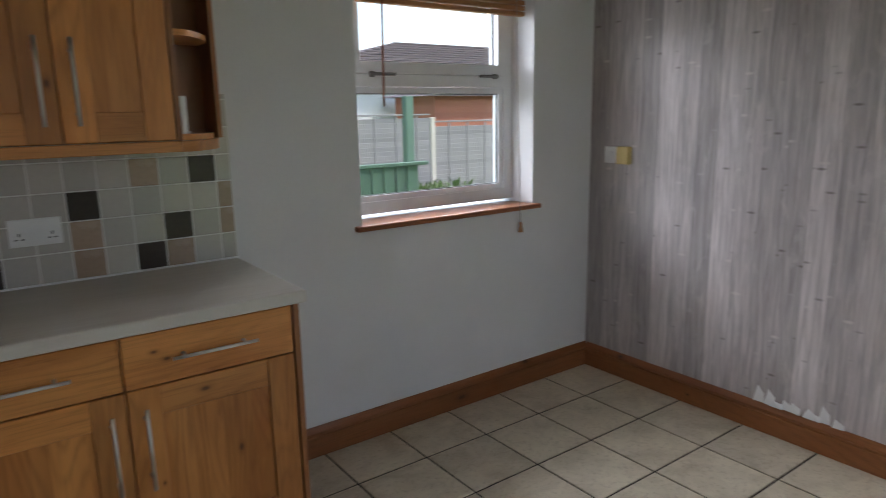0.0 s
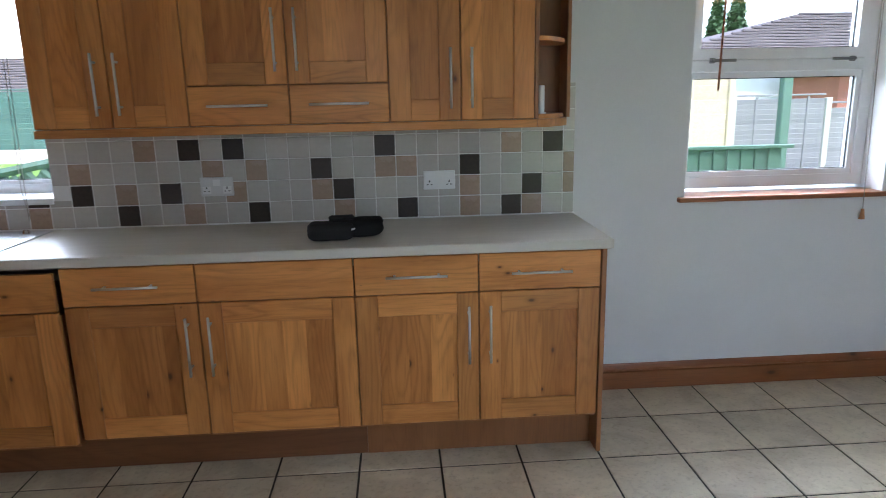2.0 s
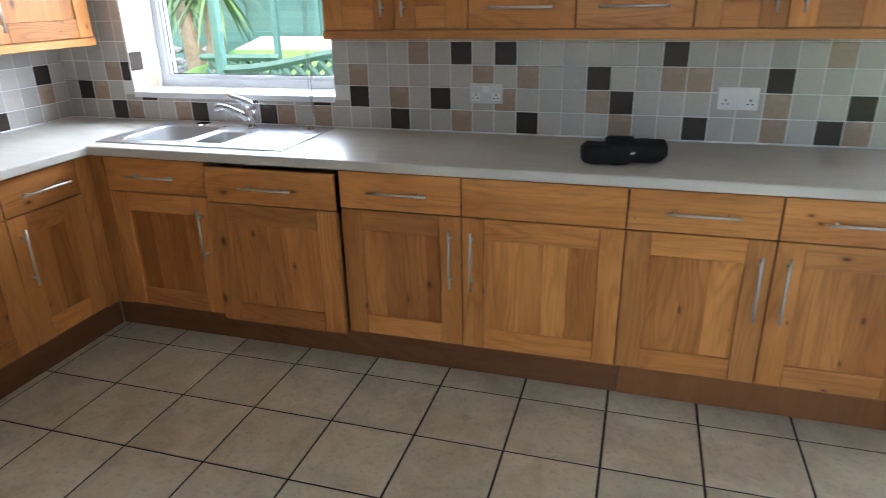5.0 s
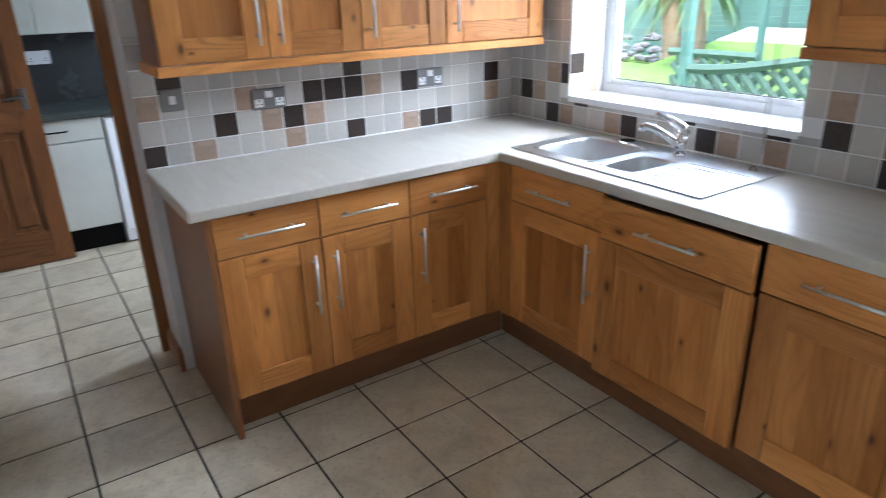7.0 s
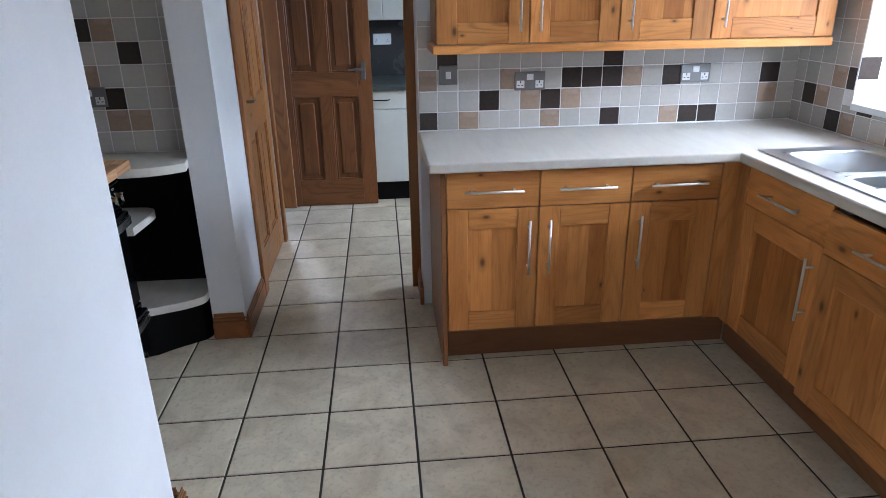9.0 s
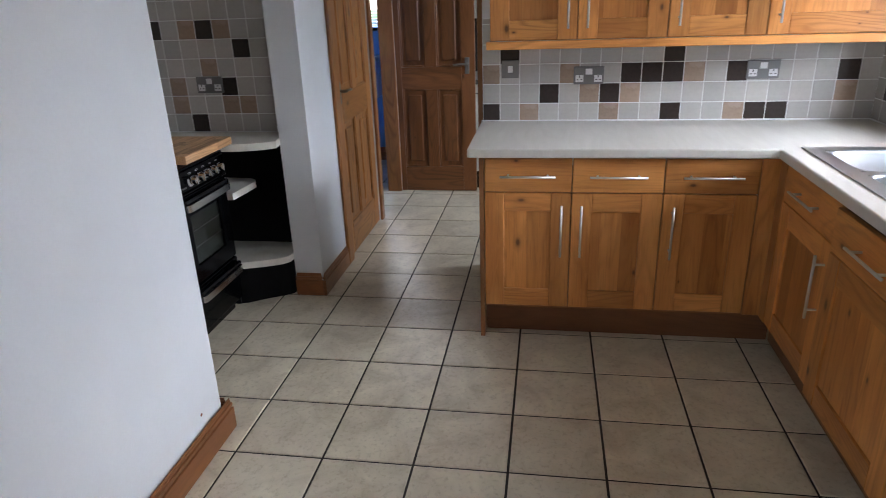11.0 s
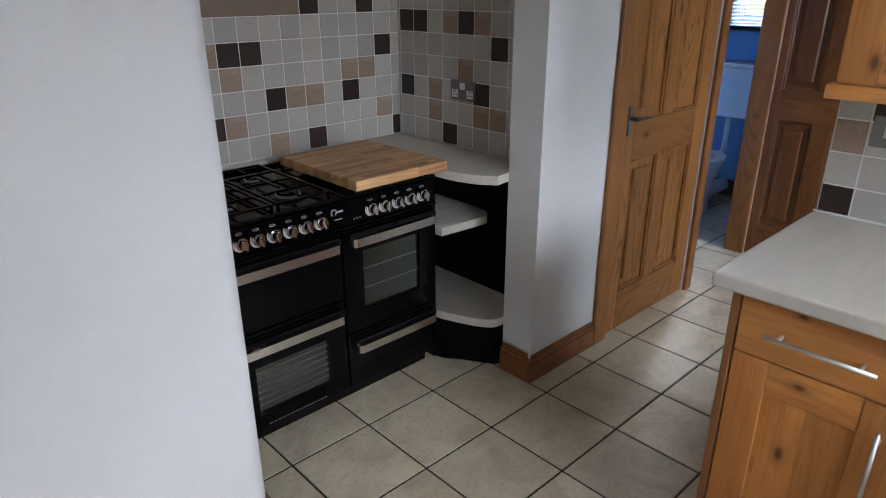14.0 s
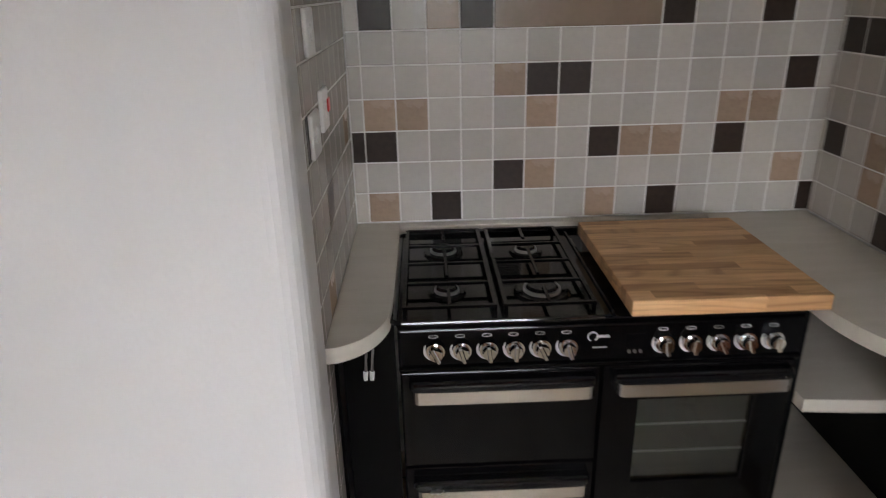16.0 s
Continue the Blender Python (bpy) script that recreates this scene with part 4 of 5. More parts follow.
def oven_door(x0, x1, z0, z1, glass, hz):
    d = part("oven_door", slab([x0, glass[0], glass[1], x1] if glass else [x0, x1], [z0, glass[2], glass[3], z1] if glass else [z0, z1],
             lambda u, v: not (glass and in_rect(u, v, glass)), -0.028, 0.0, "xzy"), "enamel_black", cook, "", (0, CF, 0))
    soften(d, 0.004, 2)
    if glass:
        part("glass", box(glass[0], glass[1], -0.012, -0.006, glass[2], glass[3]), "oven_glass", d, "dark see-through oven glass")
        part("cavity", box(glass[0] - 0.004, glass[1] + 0.004, -0.027, -0.022, glass[2] - 0.004, glass[3] + 0.004), "oven_dark", d)
        n = 2 if glass[3] - glass[2] > 0.2 else 6
        for i in range(n):
            z = glass[2] + (glass[3] - glass[2]) * ((i + 1) / (n + 1))
            part("rack", rod((glass[0], -0.017, z), (glass[1], -0.017, z), 0.003, 6), "steel", d)
    part("recess", box(x0 + 0.02, x1 - 0.02, 0.0005, 0.004, hz - 0.006, hz + 0.038, 0.001), "iron_black", d)
    part("handle_lip", box(x0 + 0.012, x1 - 0.018, 0.001, 0.03, hz + 0.008, hz + 0.036, 0.011, 3), "enamel_gloss", d, "glossy black moulding behind the handle")
    part("handle", chrome_bar(x0 + 0.02, x1 - 0.025, hz), "chrome_brushed", d, "bright chrome bar handle")
    return d


oven_door(MIDX + 0.004, CX1 - 0.003, 0.458, 0.722, None, 0.678)
oven_door(MIDX + 0.004, CX1 - 0.003, 0.06, 0.452, (0.375, 0.672, 0.13, 0.315), 0.395)
oven_door(CX0 + 0.003, MIDX - 0.004, 0.3, 0.722, (-0.08, 0.195, 0.385, 0.625), 0.679)
oven_door(CX0 + 0.003, MIDX - 0.004, 0.06, 0.292, None, 0.238)
for i in range(14):
    part("vent", box(0.40 + i * 0.018, 0.412 + i * 0.018, CF - 0.001, CF + 0.001, 0.075, 0.08), "steel_plate", cook)
kb = rod((0, 0, 0), (0, 0.012, 0), 0.021, 18)
rod((0, 0.01, 0), (0, 0.03, 0), 0.017, 18, 0.014, bm=kb)
box(-0.005, 0.005, 0.012, 0.036, -0.019, 0.019, 0.002, bm=kb)
KNOB = to_mesh("knob", kb, "chrome")
dm = tube([(0.011 * math.cos(a * 0.524), 0.001, 0.0035 * math.sin(a * 0.524)) for a in range(13)], 0.0008, 4)
ring = to_mesh("dial_ring", tube([(0.025 * math.cos(radians(a)), 0.001, 0.025 * math.sin(radians(a))) for a in range(-20, 121, 14)], [0.001, 0.002, 0.003, 0.0035, 0.004, 0.004, 0.004, 0.0035, 0.003, 0.002, 0.001], 6), "plastic_grey")
MARK = to_mesh("dial_mark", dm, "plastic_grey")
for i in range(11):
    x = 0.673 - 0.0598 * i if i < 6 else 0.155 - 0.0628 * (i - 6)
    n = part("knob", KNOB, "", cook, "chrome control knob", (x, CF + 0.008, 0.786), turn=pose(0, 0, 0, 0, 25 - 9 * (i % 4), 0))
    part("dial_ring", ring, "", cook, "pale printed crescent", (x, CF + 0.008, 0.786), turn=pose(0, 0, 0, 0, 90, 0))
    part("dial_mark", MARK, "", cook, "", (x + 0.004, CF + 0.008, 0.82))
part("badge", tube([(0.318 + 0.011 * math.cos(radians(a)), CF + 0.0085, 0.806 + 0.011 * math.sin(radians(a))) for a in range(-60, 241, 20)], 0.0018, 6), "plastic_grey", cook, "plain open-ring maker's badge")
part("badge_bar", box(0.28, 0.31, CF + 0.008, CF + 0.0095, 0.803, 0.809), "plastic_grey", cook)
part("badge_bar", box(0.285, 0.317, CF + 0.008, CF + 0.0095, 0.777, 0.7795), "plastic_grey", cook)
part("timer", box(0.2, 0.24, CF + 0.007, CF + 0.009, 0.775, 0.81, 0.001), "enamel_black", cook)
for x in (0.207, 0.22, 0.233):
    part("button", rod((x, CF + 0.008, 0.765), (x, CF + 0.012, 0.765), 0.004, 8), "steel_plate", cook)
part("back_rail", box(CX0 + 0.02, CX1 - 0.02, CB + 0.004, CB + 0.03, CT, CT + 0.012, 0.004, 2), "enamel_black", cook)


def hob_rim(x0, x1, y0, y1, c):
    """The raised lip round the sunk part of a hob, with rounded corners."""
    pts = []
    for cx, cy, a0 in ((x1 - c, y1 - c, 0), (x0 + c, y1 - c, 90), (x0 + c, y0 + c, 180), (x1 - c, y0 + c, 270)):
        pts += [(cx + c * math.cos(radians(a0 + k)), cy + c * math.sin(radians(a0 + k)), CT + 0.001) for k in (0, 30, 60, 90)]
    return tube(pts + [pts[0]], 0.0055, 8)


part("hob_rim", hob_rim(0.268, 0.772, -3.035, -2.47, 0.025), "enamel_gloss", cook, "glossy raised lip of the hob")


def burner(x, y, r):
    b = part("burner", rod((0, 0, 0.0), (0, 0, 0.006), r * 1.55, 24, r * 1.4), "iron_black", cook, "", (x, y, CT + 0.0005))
    part("crown", rod((0, 0, 0.006), (0, 0, 0.014), r, 24), "steel_plate", b, "grey metal burner ring")
    part("cap", rod((0, 0, 0.014), (0, 0, 0.021), r * 0.88, 24, r * 0.75), "iron_black", b)


for x, y, r in ((0.64, -2.62, 0.03), (0.64, -2.88, 0.036), (0.41, -2.61, 0.045), (0.41, -2.87, 0.03), (0.1, -2.7, 0.045), (-0.06, -2.85, 0.03)):
    burner(x, y, r)


def pan_support(x0, x1, y0, y1):
    """A cast frame on four feet with fingers over the burners; its cross bars are pieces of their own."""
    z = CT + 0.026
    bm = slab([x0, x0 + 0.009, x1 - 0.009, x1], [y0, y0 + 0.009, y1 - 0.009, y1], lambda u, v: not in_rect(u, v, (x0 + 0.009, x1 - 0.009, y0 + 0.009, y1 - 0.009)), z - 0.007, z)
    for x in (x0 + 0.005, x1 - 0.005):
        for y in (y0 + 0.005, y1 - 0.005):
            box(x - 0.0045, x + 0.0045, y - 0.0045, y + 0.0045, CT, z - 0.006, bm=bm)
    p = part("pan_support", bm, "iron_black", cook, "black cast iron pan support")
    for y in (y0 + 0.13, (y0 + y1) / 2, y1 - 0.13):
        part("cross_bar", box(x0 + 0.008, x1 - 0.008, y - 0.0042, y + 0.0042, z - 0.0075, z + 0.0005, 0.0015), "iron_black", p)
    cx = (x0 + x1) / 2
    for a, b in ((y0 + 0.008, y0 + 0.09), (y0 + 0.17, y0 + 0.34), (y1 - 0.09, y1 - 0.008)):
        part("finger", box(cx - 0.0042, cx + 0.0042, a, b, z - 0.0065, z + 0.001, 0.0015), "iron_black", p)


for x0, x1 in ((0.53, 0.745), (0.305, 0.515), (-0.155, 0.21)):
    pan_support(x0, x1, -3.01, -2.5)
bd = solo("chopping_board", box(-0.183, 0.252, -2.93, -2.415, CT + 0.0275, CT + 0.0645, 0.003, 2), "beech_board", IDENT, "thick butcher-block chopping board on the hob", "chopping board")

# corner shelves either side of the cooker
RT = 0.874
SHELF_N = 10


def round_shelf(x_wall, x_cook, y_wall, y_cook, z0, z1):
    """A shelf from the back wall forwards, its front edge a bulging curve between two ends."""
    pts = [(x_cook, BACK + 0.001), (x_wall, BACK + 0.001)]
    mid = Vector(((x_wall + x_cook) / 2, (y_wall + y_cook) / 2))
    d = Vector((x_cook - x_wall, y_cook - y_wall))
    nrm = Vector((-d.y, d.x)).normalized()
    nrm = nrm if nrm.y > 0 else -nrm
    for i in range(SHELF_N + 1):
        s = i / SHELF_N
        q = Vector((x_wall, y_wall)) + d * s + nrm * 0.075 * math.sin(math.pi * s) * min(1.0, abs(d.length) / 0.25)
        pts.append((q.x, q.y))
    return outline(pts, z0, z1)


cs = thing("corner_shelf_unit", pose(0, 0, 0), "black open shelf unit with pale curved shelves beside the cooker", "shelf")
XR, XW = CX0 - 0.012, NICHE + 0.014
part("top", outline([(XR, BACK + 0.011), (XW, BACK + 0.011), (XW, PILLAR_S - 0.001), (PILLAR_E + 0.015, PILLAR_S - 0.001), (-0.27, -2.225), (-0.225, -2.28), (-0.195, -2.36), (XR, -2.45)], RT - 0.036, RT), "worktop_stone", cs, "pale laminate top with a curved front")
part("back_panel", box(NICHE + 0.002, NICHE + 0.012, BACK + 0.014, PILLAR_S - 0.002, 0.002, RT - 0.037), "laminate_black", cs)
part("rear_panel", box(NICHE + 0.013, XR, BACK + 0.002, BACK + 0.012, 0.002, RT - 0.037), "laminate_black", cs)
part("side_panel", box(XR - 0.012, XR, BACK + 0.013, -2.5, 0.002, RT - 0.037), "laminate_black", cs)
part("shelf_board", outline([(XR - 0.013, BACK + 0.013), (XW - 0.0, BACK + 0.013), (XW, -2.52), (-0.47, -2.455), (-0.42, -2.44), (XR - 0.013, -2.46)], 0.585, 0.62), "worktop_stone", cs, "pale laminate shelf")
part("shelf_board", outline([(XR, -2.5), (XR - 0.013, BACK + 0.013), (XW, BACK + 0.013), (XW, PILLAR_S - 0.002), (PILLAR_E + 0.015, PILLAR_S - 0.002), (-0.285, -2.245), (-0.24, -2.31), (-0.205, -2.4), (XR, -2.46)], 0.208, 0.244), "worktop_stone", cs, "pale laminate shelf with a curved front")
part("curved_plinth", outline([(XR, BACK + 0.4), (XW, BACK + 0.4), (XW, PILLAR_S - 0.003), (-0.345, PILLAR_S - 0.012), (-0.30, -2.31), (-0.25, -2.4), (XR, -2.48)], 0.002, 0.2), "laminate_black", cs)
ls = thing("corner_shelf_unit", pose(0, 0, 0), "narrow black shelf unit with a pale rounded top beside the cooker", "shelf")
XA, XB = CX1 + 0.008, SIDE - 0.01
part("top", outline([(XA, BACK + 0.011), (XB, BACK + 0.011), (XB, -2.335), (0.868, -2.338), (0.82, -2.37), (0.785, -2.425), (XA, -2.5)], RT - 0.036, RT), "worktop_stone", ls, "pale laminate top with a rounded front")
part("back_panel", box(XB - 0.008, XB, BACK + 0.012, -2.43, 0.002, RT - 0.037), "laminate_black", ls)
part("rear_panel", box(XA, XB - 0.009, BACK + 0.6, BACK + 0.61, 0.002, RT - 0.037), "laminate_black", ls)
for z in (0.24,):
    part("shelf_board", outline([(XA, BACK + 0.62), (XB - 0.009, BACK + 0.62), (XB - 0.009, -2.4), (0.84, -2.41), (0.79, -2.445), (XA, -2.49)], z - 0.036, z), "worktop_stone", ls, "pale laminate shelf")
for gx in (0.808, 0.822):
    rodlet = part("gas_bayonet", tube([(gx, -2.44, RT - 0.04), (gx + 0.004, -2.43, 0.79), (gx + 0.006, -2.425, 0.76)], [0.003, 0.003, 0.0035], 8), "steel_plate", ls, "short dull metal rod under the top")
    part("tip", rod((gx + 0.006, -2.425, 0.762), (gx + 0.007, -2.422, 0.742), 0.006, 10, 0.0045), "plastic_white", rodlet, "small white tip")
part("plinth", outline([(XA, BACK + 0.62), (XB - 0.009, BACK + 0.62), (XB - 0.009, -2.45), (XA, -2.5)], 0.002, 0.2), "laminate_black", ls)
solo("worktop_strip", box(CX0 - 0.011, CX1 + 0.007, BACK + 0.011, CB - 0.006, RT - 0.036, RT, 0.002), "worktop_stone", IDENT, "narrow pale worktop strip behind the cooker", "worktop")

# ---------------------------------------------------------------- doors of the lobby


def panel_door(name, m, w, h, handle_side, label, stock="pine"):
    """A four-panel pine door, origin at its lower left front corner, front face at y = 0."""
    d = thing(name, m, label, "door")
    st, mid, T = 0.105, 0.09, 0.038
    rails = ((0, 0.2), (0.83, 1.0), (h - 0.11, h))
    cols = ((st, (w - mid) / 2), ((w + mid) / 2, w - st))
    for a, b in ((0, st), (w - st, w)):
        part("stile", box(a, b, 0, T, 0, h, 0.002), stock + "_upright", d)
    for a, b in rails:
        part("rail", box(st + 0.0005, w - st - 0.0005, 0.0, T, a, b, 0.002), stock + "_level", d)
    for (a, b) in ((0.2, 0.83), (1.0, h - 0.11)):
        part("muntin", box((w - mid) / 2, (w + mid) / 2, 0.0, T, a + 0.0005, b - 0.0005, 0.002), stock + "_upright", d)
        for c, e in cols:
            bm = box(c + 0.001, e - 0.001, 0.014, T - 0.014, a + 0.001, b - 0.001)
            box(c + 0.04, e - 0.04, 0.006, 0.02, a + 0.045, b - 0.045, 0.008, bm=bm)
            part("panel", bm, stock + "_upright", d)
            for x0, x1, z0, z1 in ((c, c + 0.014, a, b), (e - 0.014, e, a, b), (c + 0.0145, e - 0.0145, a, a + 0.014), (c + 0.0145, e - 0.0145, b - 0.014, b)):
                part("moulding", box(x0 + 0.0005, x1 - 0.0005, 0.004, 0.0135, z0 + 0.0005, z1 - 0.0005, 0.003), stock + "_upright", d)
    hx = 0.06 if handle_side == "l" else w - 0.06
    s = 1 if handle_side == "l" else -1
    hm = box(hx - 0.017, hx + 0.017, -0.007, 0.001, 0.945, 1.07, 0.003)
    rod((hx, 0, 1.02), (hx, -0.045, 1.02), 0.009, 10, bm=hm)
    tube([(hx, -0.043, 1.02), (hx + s * 0.05, -0.047, 1.022), (hx + s * 0.105, -0.045, 1.016)], [0.009, 0.008, 0.006], 8, bm=hm)
    part("handle", hm, "steel_plate", d, "dull metal lever handle on a plate", smooth=False)
    return d


d1 = panel_door("pine_door", pose(-0.868, HALL_S - 0.043, 0.006, 0, 0, 180) @ pose(0, -0.038, 0), 0.748, 1.985, "l", "closed stripped-pine four-panel door in the lobby")
# its pine carries the lobby shade as a darker colour
d2 = panel_door("pine_door", pose(-2.402, -1.452, 0.006, 0, 0, 90) @ pose(-0.69, 0, 0), 0.69, 1.985, "r", "stripped-pine four-panel cloakroom door standing open", "shaded_pine")


def casing(name, parts, label):
    t = thing(name, IDENT, label, "door frame", kind="structure")
    for b in parts:
        part("trim", box(*b, 0.006, 2), "pine_lining", t)


casing("trim", [(-0.868, -0.774, PILLAR_N, PILLAR_N + 0.02, 0, 2.07), (-1.69, -1.625, PILLAR_N, PILLAR_N + 0.02, 0, 2.07), (-1.6245, -0.8685, PILLAR_N, PILLAR_N + 0.02, 2.0, 2.07)], "varnished pine architrave round the lobby door")
casing("trim", [(-1.72, -1.7, HALL_S - 0.12, HALL_S, 0, 2.0), (-2.40, -2.38, HALL_S - 0.12, HALL_S, 0, 2.0), (-2.47, -2.405, HALL_S, HALL_S + 0.02, 0, 2.07)], "pine lining of the cloakroom doorway")
casing("trim", [(-0.83, -0.801, -1.264, -1.15, 0, 2.07)], "dark varnished pine door lining at the end wall")
casing("trim", [(2.803, 2.874, SOUTH - 0.028, SOUTH + 0.02, 0.0, 2.05), (2.806, 2.874, SOUTH - 0.067, SOUTH - 0.0285, 0, 2.05), (2.838, 2.874, SOUTH - 0.14, SOUTH - 0.0675, 0, 2.05), (2.8745, 2.94, SOUTH + 0.0005, SOUTH + 0.018, 0, 2.1), (2.89, 2.95, SOUTH - 0.133, SOUTH - 0.1155, 0, 2.1)], "varnished pine door lining and architrave")
casing("trim", [(1.931, 1.96, SOUTH - 0.14, SOUTH + 0.018, 0.0, 2.05), (1.86, 1.93, SOUTH, SOUTH + 0.018, 0, 2.1)], "varnished pine door lining and architrave")
panel_door("pine_door", pose(2.846, SOUTH - 0.152, 0.006, 0, 0, -90), 0.76, 1.985, "r", "stripped-pine four-panel door standing open beside the doorway")

# ---------------------------------------------------------------- utility room beyond
ux = -2.47
uu = thing("utility_cabinet", pose(ux, -1.75, 0, 0, 0, 90), "white utility base cabinet with a drawer and dark plinth", "cabinet")
part("body", box(0, 0.62, 0.02, 0.58, 0.15, 0.86), "unit_white", uu)
part("plinth", box(0, 0.62, 0.04, 0.06, 0.002, 0.149), "laminate_black", uu)
for z0, z1 in ((0.155, 0.715), (0.722, 0.858)):
    dd = part("drawer_front" if z0 > 0.5 else "door", box(0.002, 0.618, 0, 0.019, z0, z1, 0.003), "unit_white", uu)
    if z0 > 0.5:
        part("handle", tube([(0.3, 0, 0.79), (0.31, -0.025, 0.79), (0.41, -0.025, 0.79), (0.42, 0, 0.79)], 0.005, 8), "iron_black", dd, "dark bow handle")
solo("utility_worktop", box(-3.07, -2.44, -1.78, NORTH - 0.01, 0.862, 0.9, 0.004), "worktop_dark", IDENT, "dark green-grey laminate worktop", "worktop")
solo("splashback", box(HALL_W, HALL_W + 0.012, -1.78, NORTH - 0.01, 0.901, 1.36), "splash_dark", IDENT, "dark tiled splashback in the utility room", "splashback")
uc = thing("utility_wall_cabinet", pose(-2.76, -1.75, 1.345, 0, 0, 90), "white wall cabinet in the utility room", "cabinet")
part("body", box(0, 1.2, 0.02, 0.31, 0, 0.72), "unit_white", uc)
for a in (0, 0.4, 0.8):
    part("door", box(a + 0.002, a + 0.398, 0, 0.019, 0.002, 0.718, 0.003), "unit_white", uc)
socket(pose(HALL_W + 0.012, -1.36, 1.19, 0, 0, 90), "plastic_white", 2, label="white double socket on the dark splashback")
ap = thing("white_appliance", pose(ux + 0.01, -1.125, 0, 0, 0, 90), "white appliance under the utility worktop", "appliance")
part("body", box(0.003, 0.6, 0.02, 0.56, 0.012, 0.855, 0.006), "plastic_white", ap)
part("door", box(0.008, 0.595, 0, 0.019, 0.1, 0.84, 0.006), "plastic_white", ap)
part("foot", box(0.03, 0.57, 0.05, 0.5, 0.002, 0.012), "rubber_black", ap)

# ---------------------------------------------------------------- cloakroom
tl = thing("toilet", pose(CW + 0.55, TOILET_Y, 0, 0, 0, -90), "white ceramic toilet with a high-set cistern", "toilet")
bm, prev = bmesh.new(), None
for z, rx, ry, cy in ((0.0, 0.1, 0.14, -0.05), (0.12, 0.09, 0.12, -0.05), (0.24, 0.13, 0.18, 0.0), (0.36, 0.18, 0.24, 0.02), (0.39, 0.185, 0.245, 0.02), (0.385, 0.15, 0.2, 0.02), (0.3, 0.1, 0.14, 0.02)):
    ring = [bm.verts.new((rx * math.cos(2 * math.pi * j / 28), cy + ry * math.sin(2 * math.pi * j / 28), z + 0.002)) for j in range(28)]
    if prev:
        for j in range(28):
            bm.faces.new((prev[j], prev[(j + 1) % 28], ring[(j + 1) % 28], ring[j]))
    prev = ring
bm.faces.new(prev)
part("pan", bm, "ceramic_white", tl, smooth=True)
sm, n = bmesh.new(), 28
rings = [[sm.verts.new((r * 0.19 * math.cos(2 * math.pi * j / n), 0.02 + r * 0.25 * math.sin(2 * math.pi * j / n), z)) for j in range(n)] for r, z in ((1, 0.395), (1, 0.415), (0.66, 0.415), (0.66, 0.395))]
for a, b in zip(rings, rings[1:] + rings[:1]):
    for j in range(n):
        sm.faces.new((a[j], a[(j + 1) % n], b[(j + 1) % n], b[j]))
bmesh.ops.recalc_face_normals(sm, faces=sm.faces)
part("seat", sm, "plastic_white", tl)
part("cistern", box(-0.25, 0.25, -0.53, -0.34, 0.64, 1.0, 0.02, 3), "ceramic_white", tl)
part("cistern_lid", box(-0.26, 0.26, -0.54, -0.33, 1.0, 1.025, 0.008, 2), "ceramic_white", tl)
part("flush_pipe", tube([(0, -0.42, 0.64), (0, -0.42, 0.4), (0, -0.3, 0.3), (0, -0.2, 0.28)], 0.02, 12), "plastic_white", tl, smooth=True)
part("soil_pipe", tube([(0.0, -0.18, 0.1), (0.0, -0.35, 0.1), (0, -0.5, 0.1)], 0.05, 14), "plastic_white", tl, smooth=True)
part("lever", tube([(0.19, -0.335, 0.93), (0.19, -0.3, 0.93), (0.1, -0.29, 0.9)], 0.007, 8), "chrome", tl)
cw = window_unit("window_3", 0, 0.5, 0, 2.05 - CWIN, 0, 0, "small white cloakroom window")
cw.matrix_basis = pose(CW - 0.15, -2.92, CWIN, 0, 0, 90)
cb = thing("venetian_blind", pose(CW - 0.06, -2.92, CWIN, 0, 0, 90), "white slatted blind lit from outside", "window blind")
cloth = to_mesh("slat", box(0.01, 0.49, -0.009, 0.009, 0, 0.002), "blind_cloth")
for i in range(28):
    part("slat", cloth, "", cb, "", (0, 0, 0.02 + i * 0.026), turn=pose(0, 0, 0, 25, 0, 0))
solo("window_sill", box(CW, CW + 0.05, -2.95, -2.39, CWIN - 0.03, CWIN - 0.002, 0.004), "iron_black", IDENT, "dark sill edge of the cloakroom window", "window sill", kind="structure")

# ---------------------------------------------------------------- outside
structure("ground", slab([-300, -5.1, 5.6, 300], [-300, -5.2, 0.93, 300], lambda u, v: not in_rect(u, v, (-5.1, 5.6, -5.2, 0.93)), -0.3, -0.12), "ground_grass", "mown garden grass reaching to the far fences", "lawn")


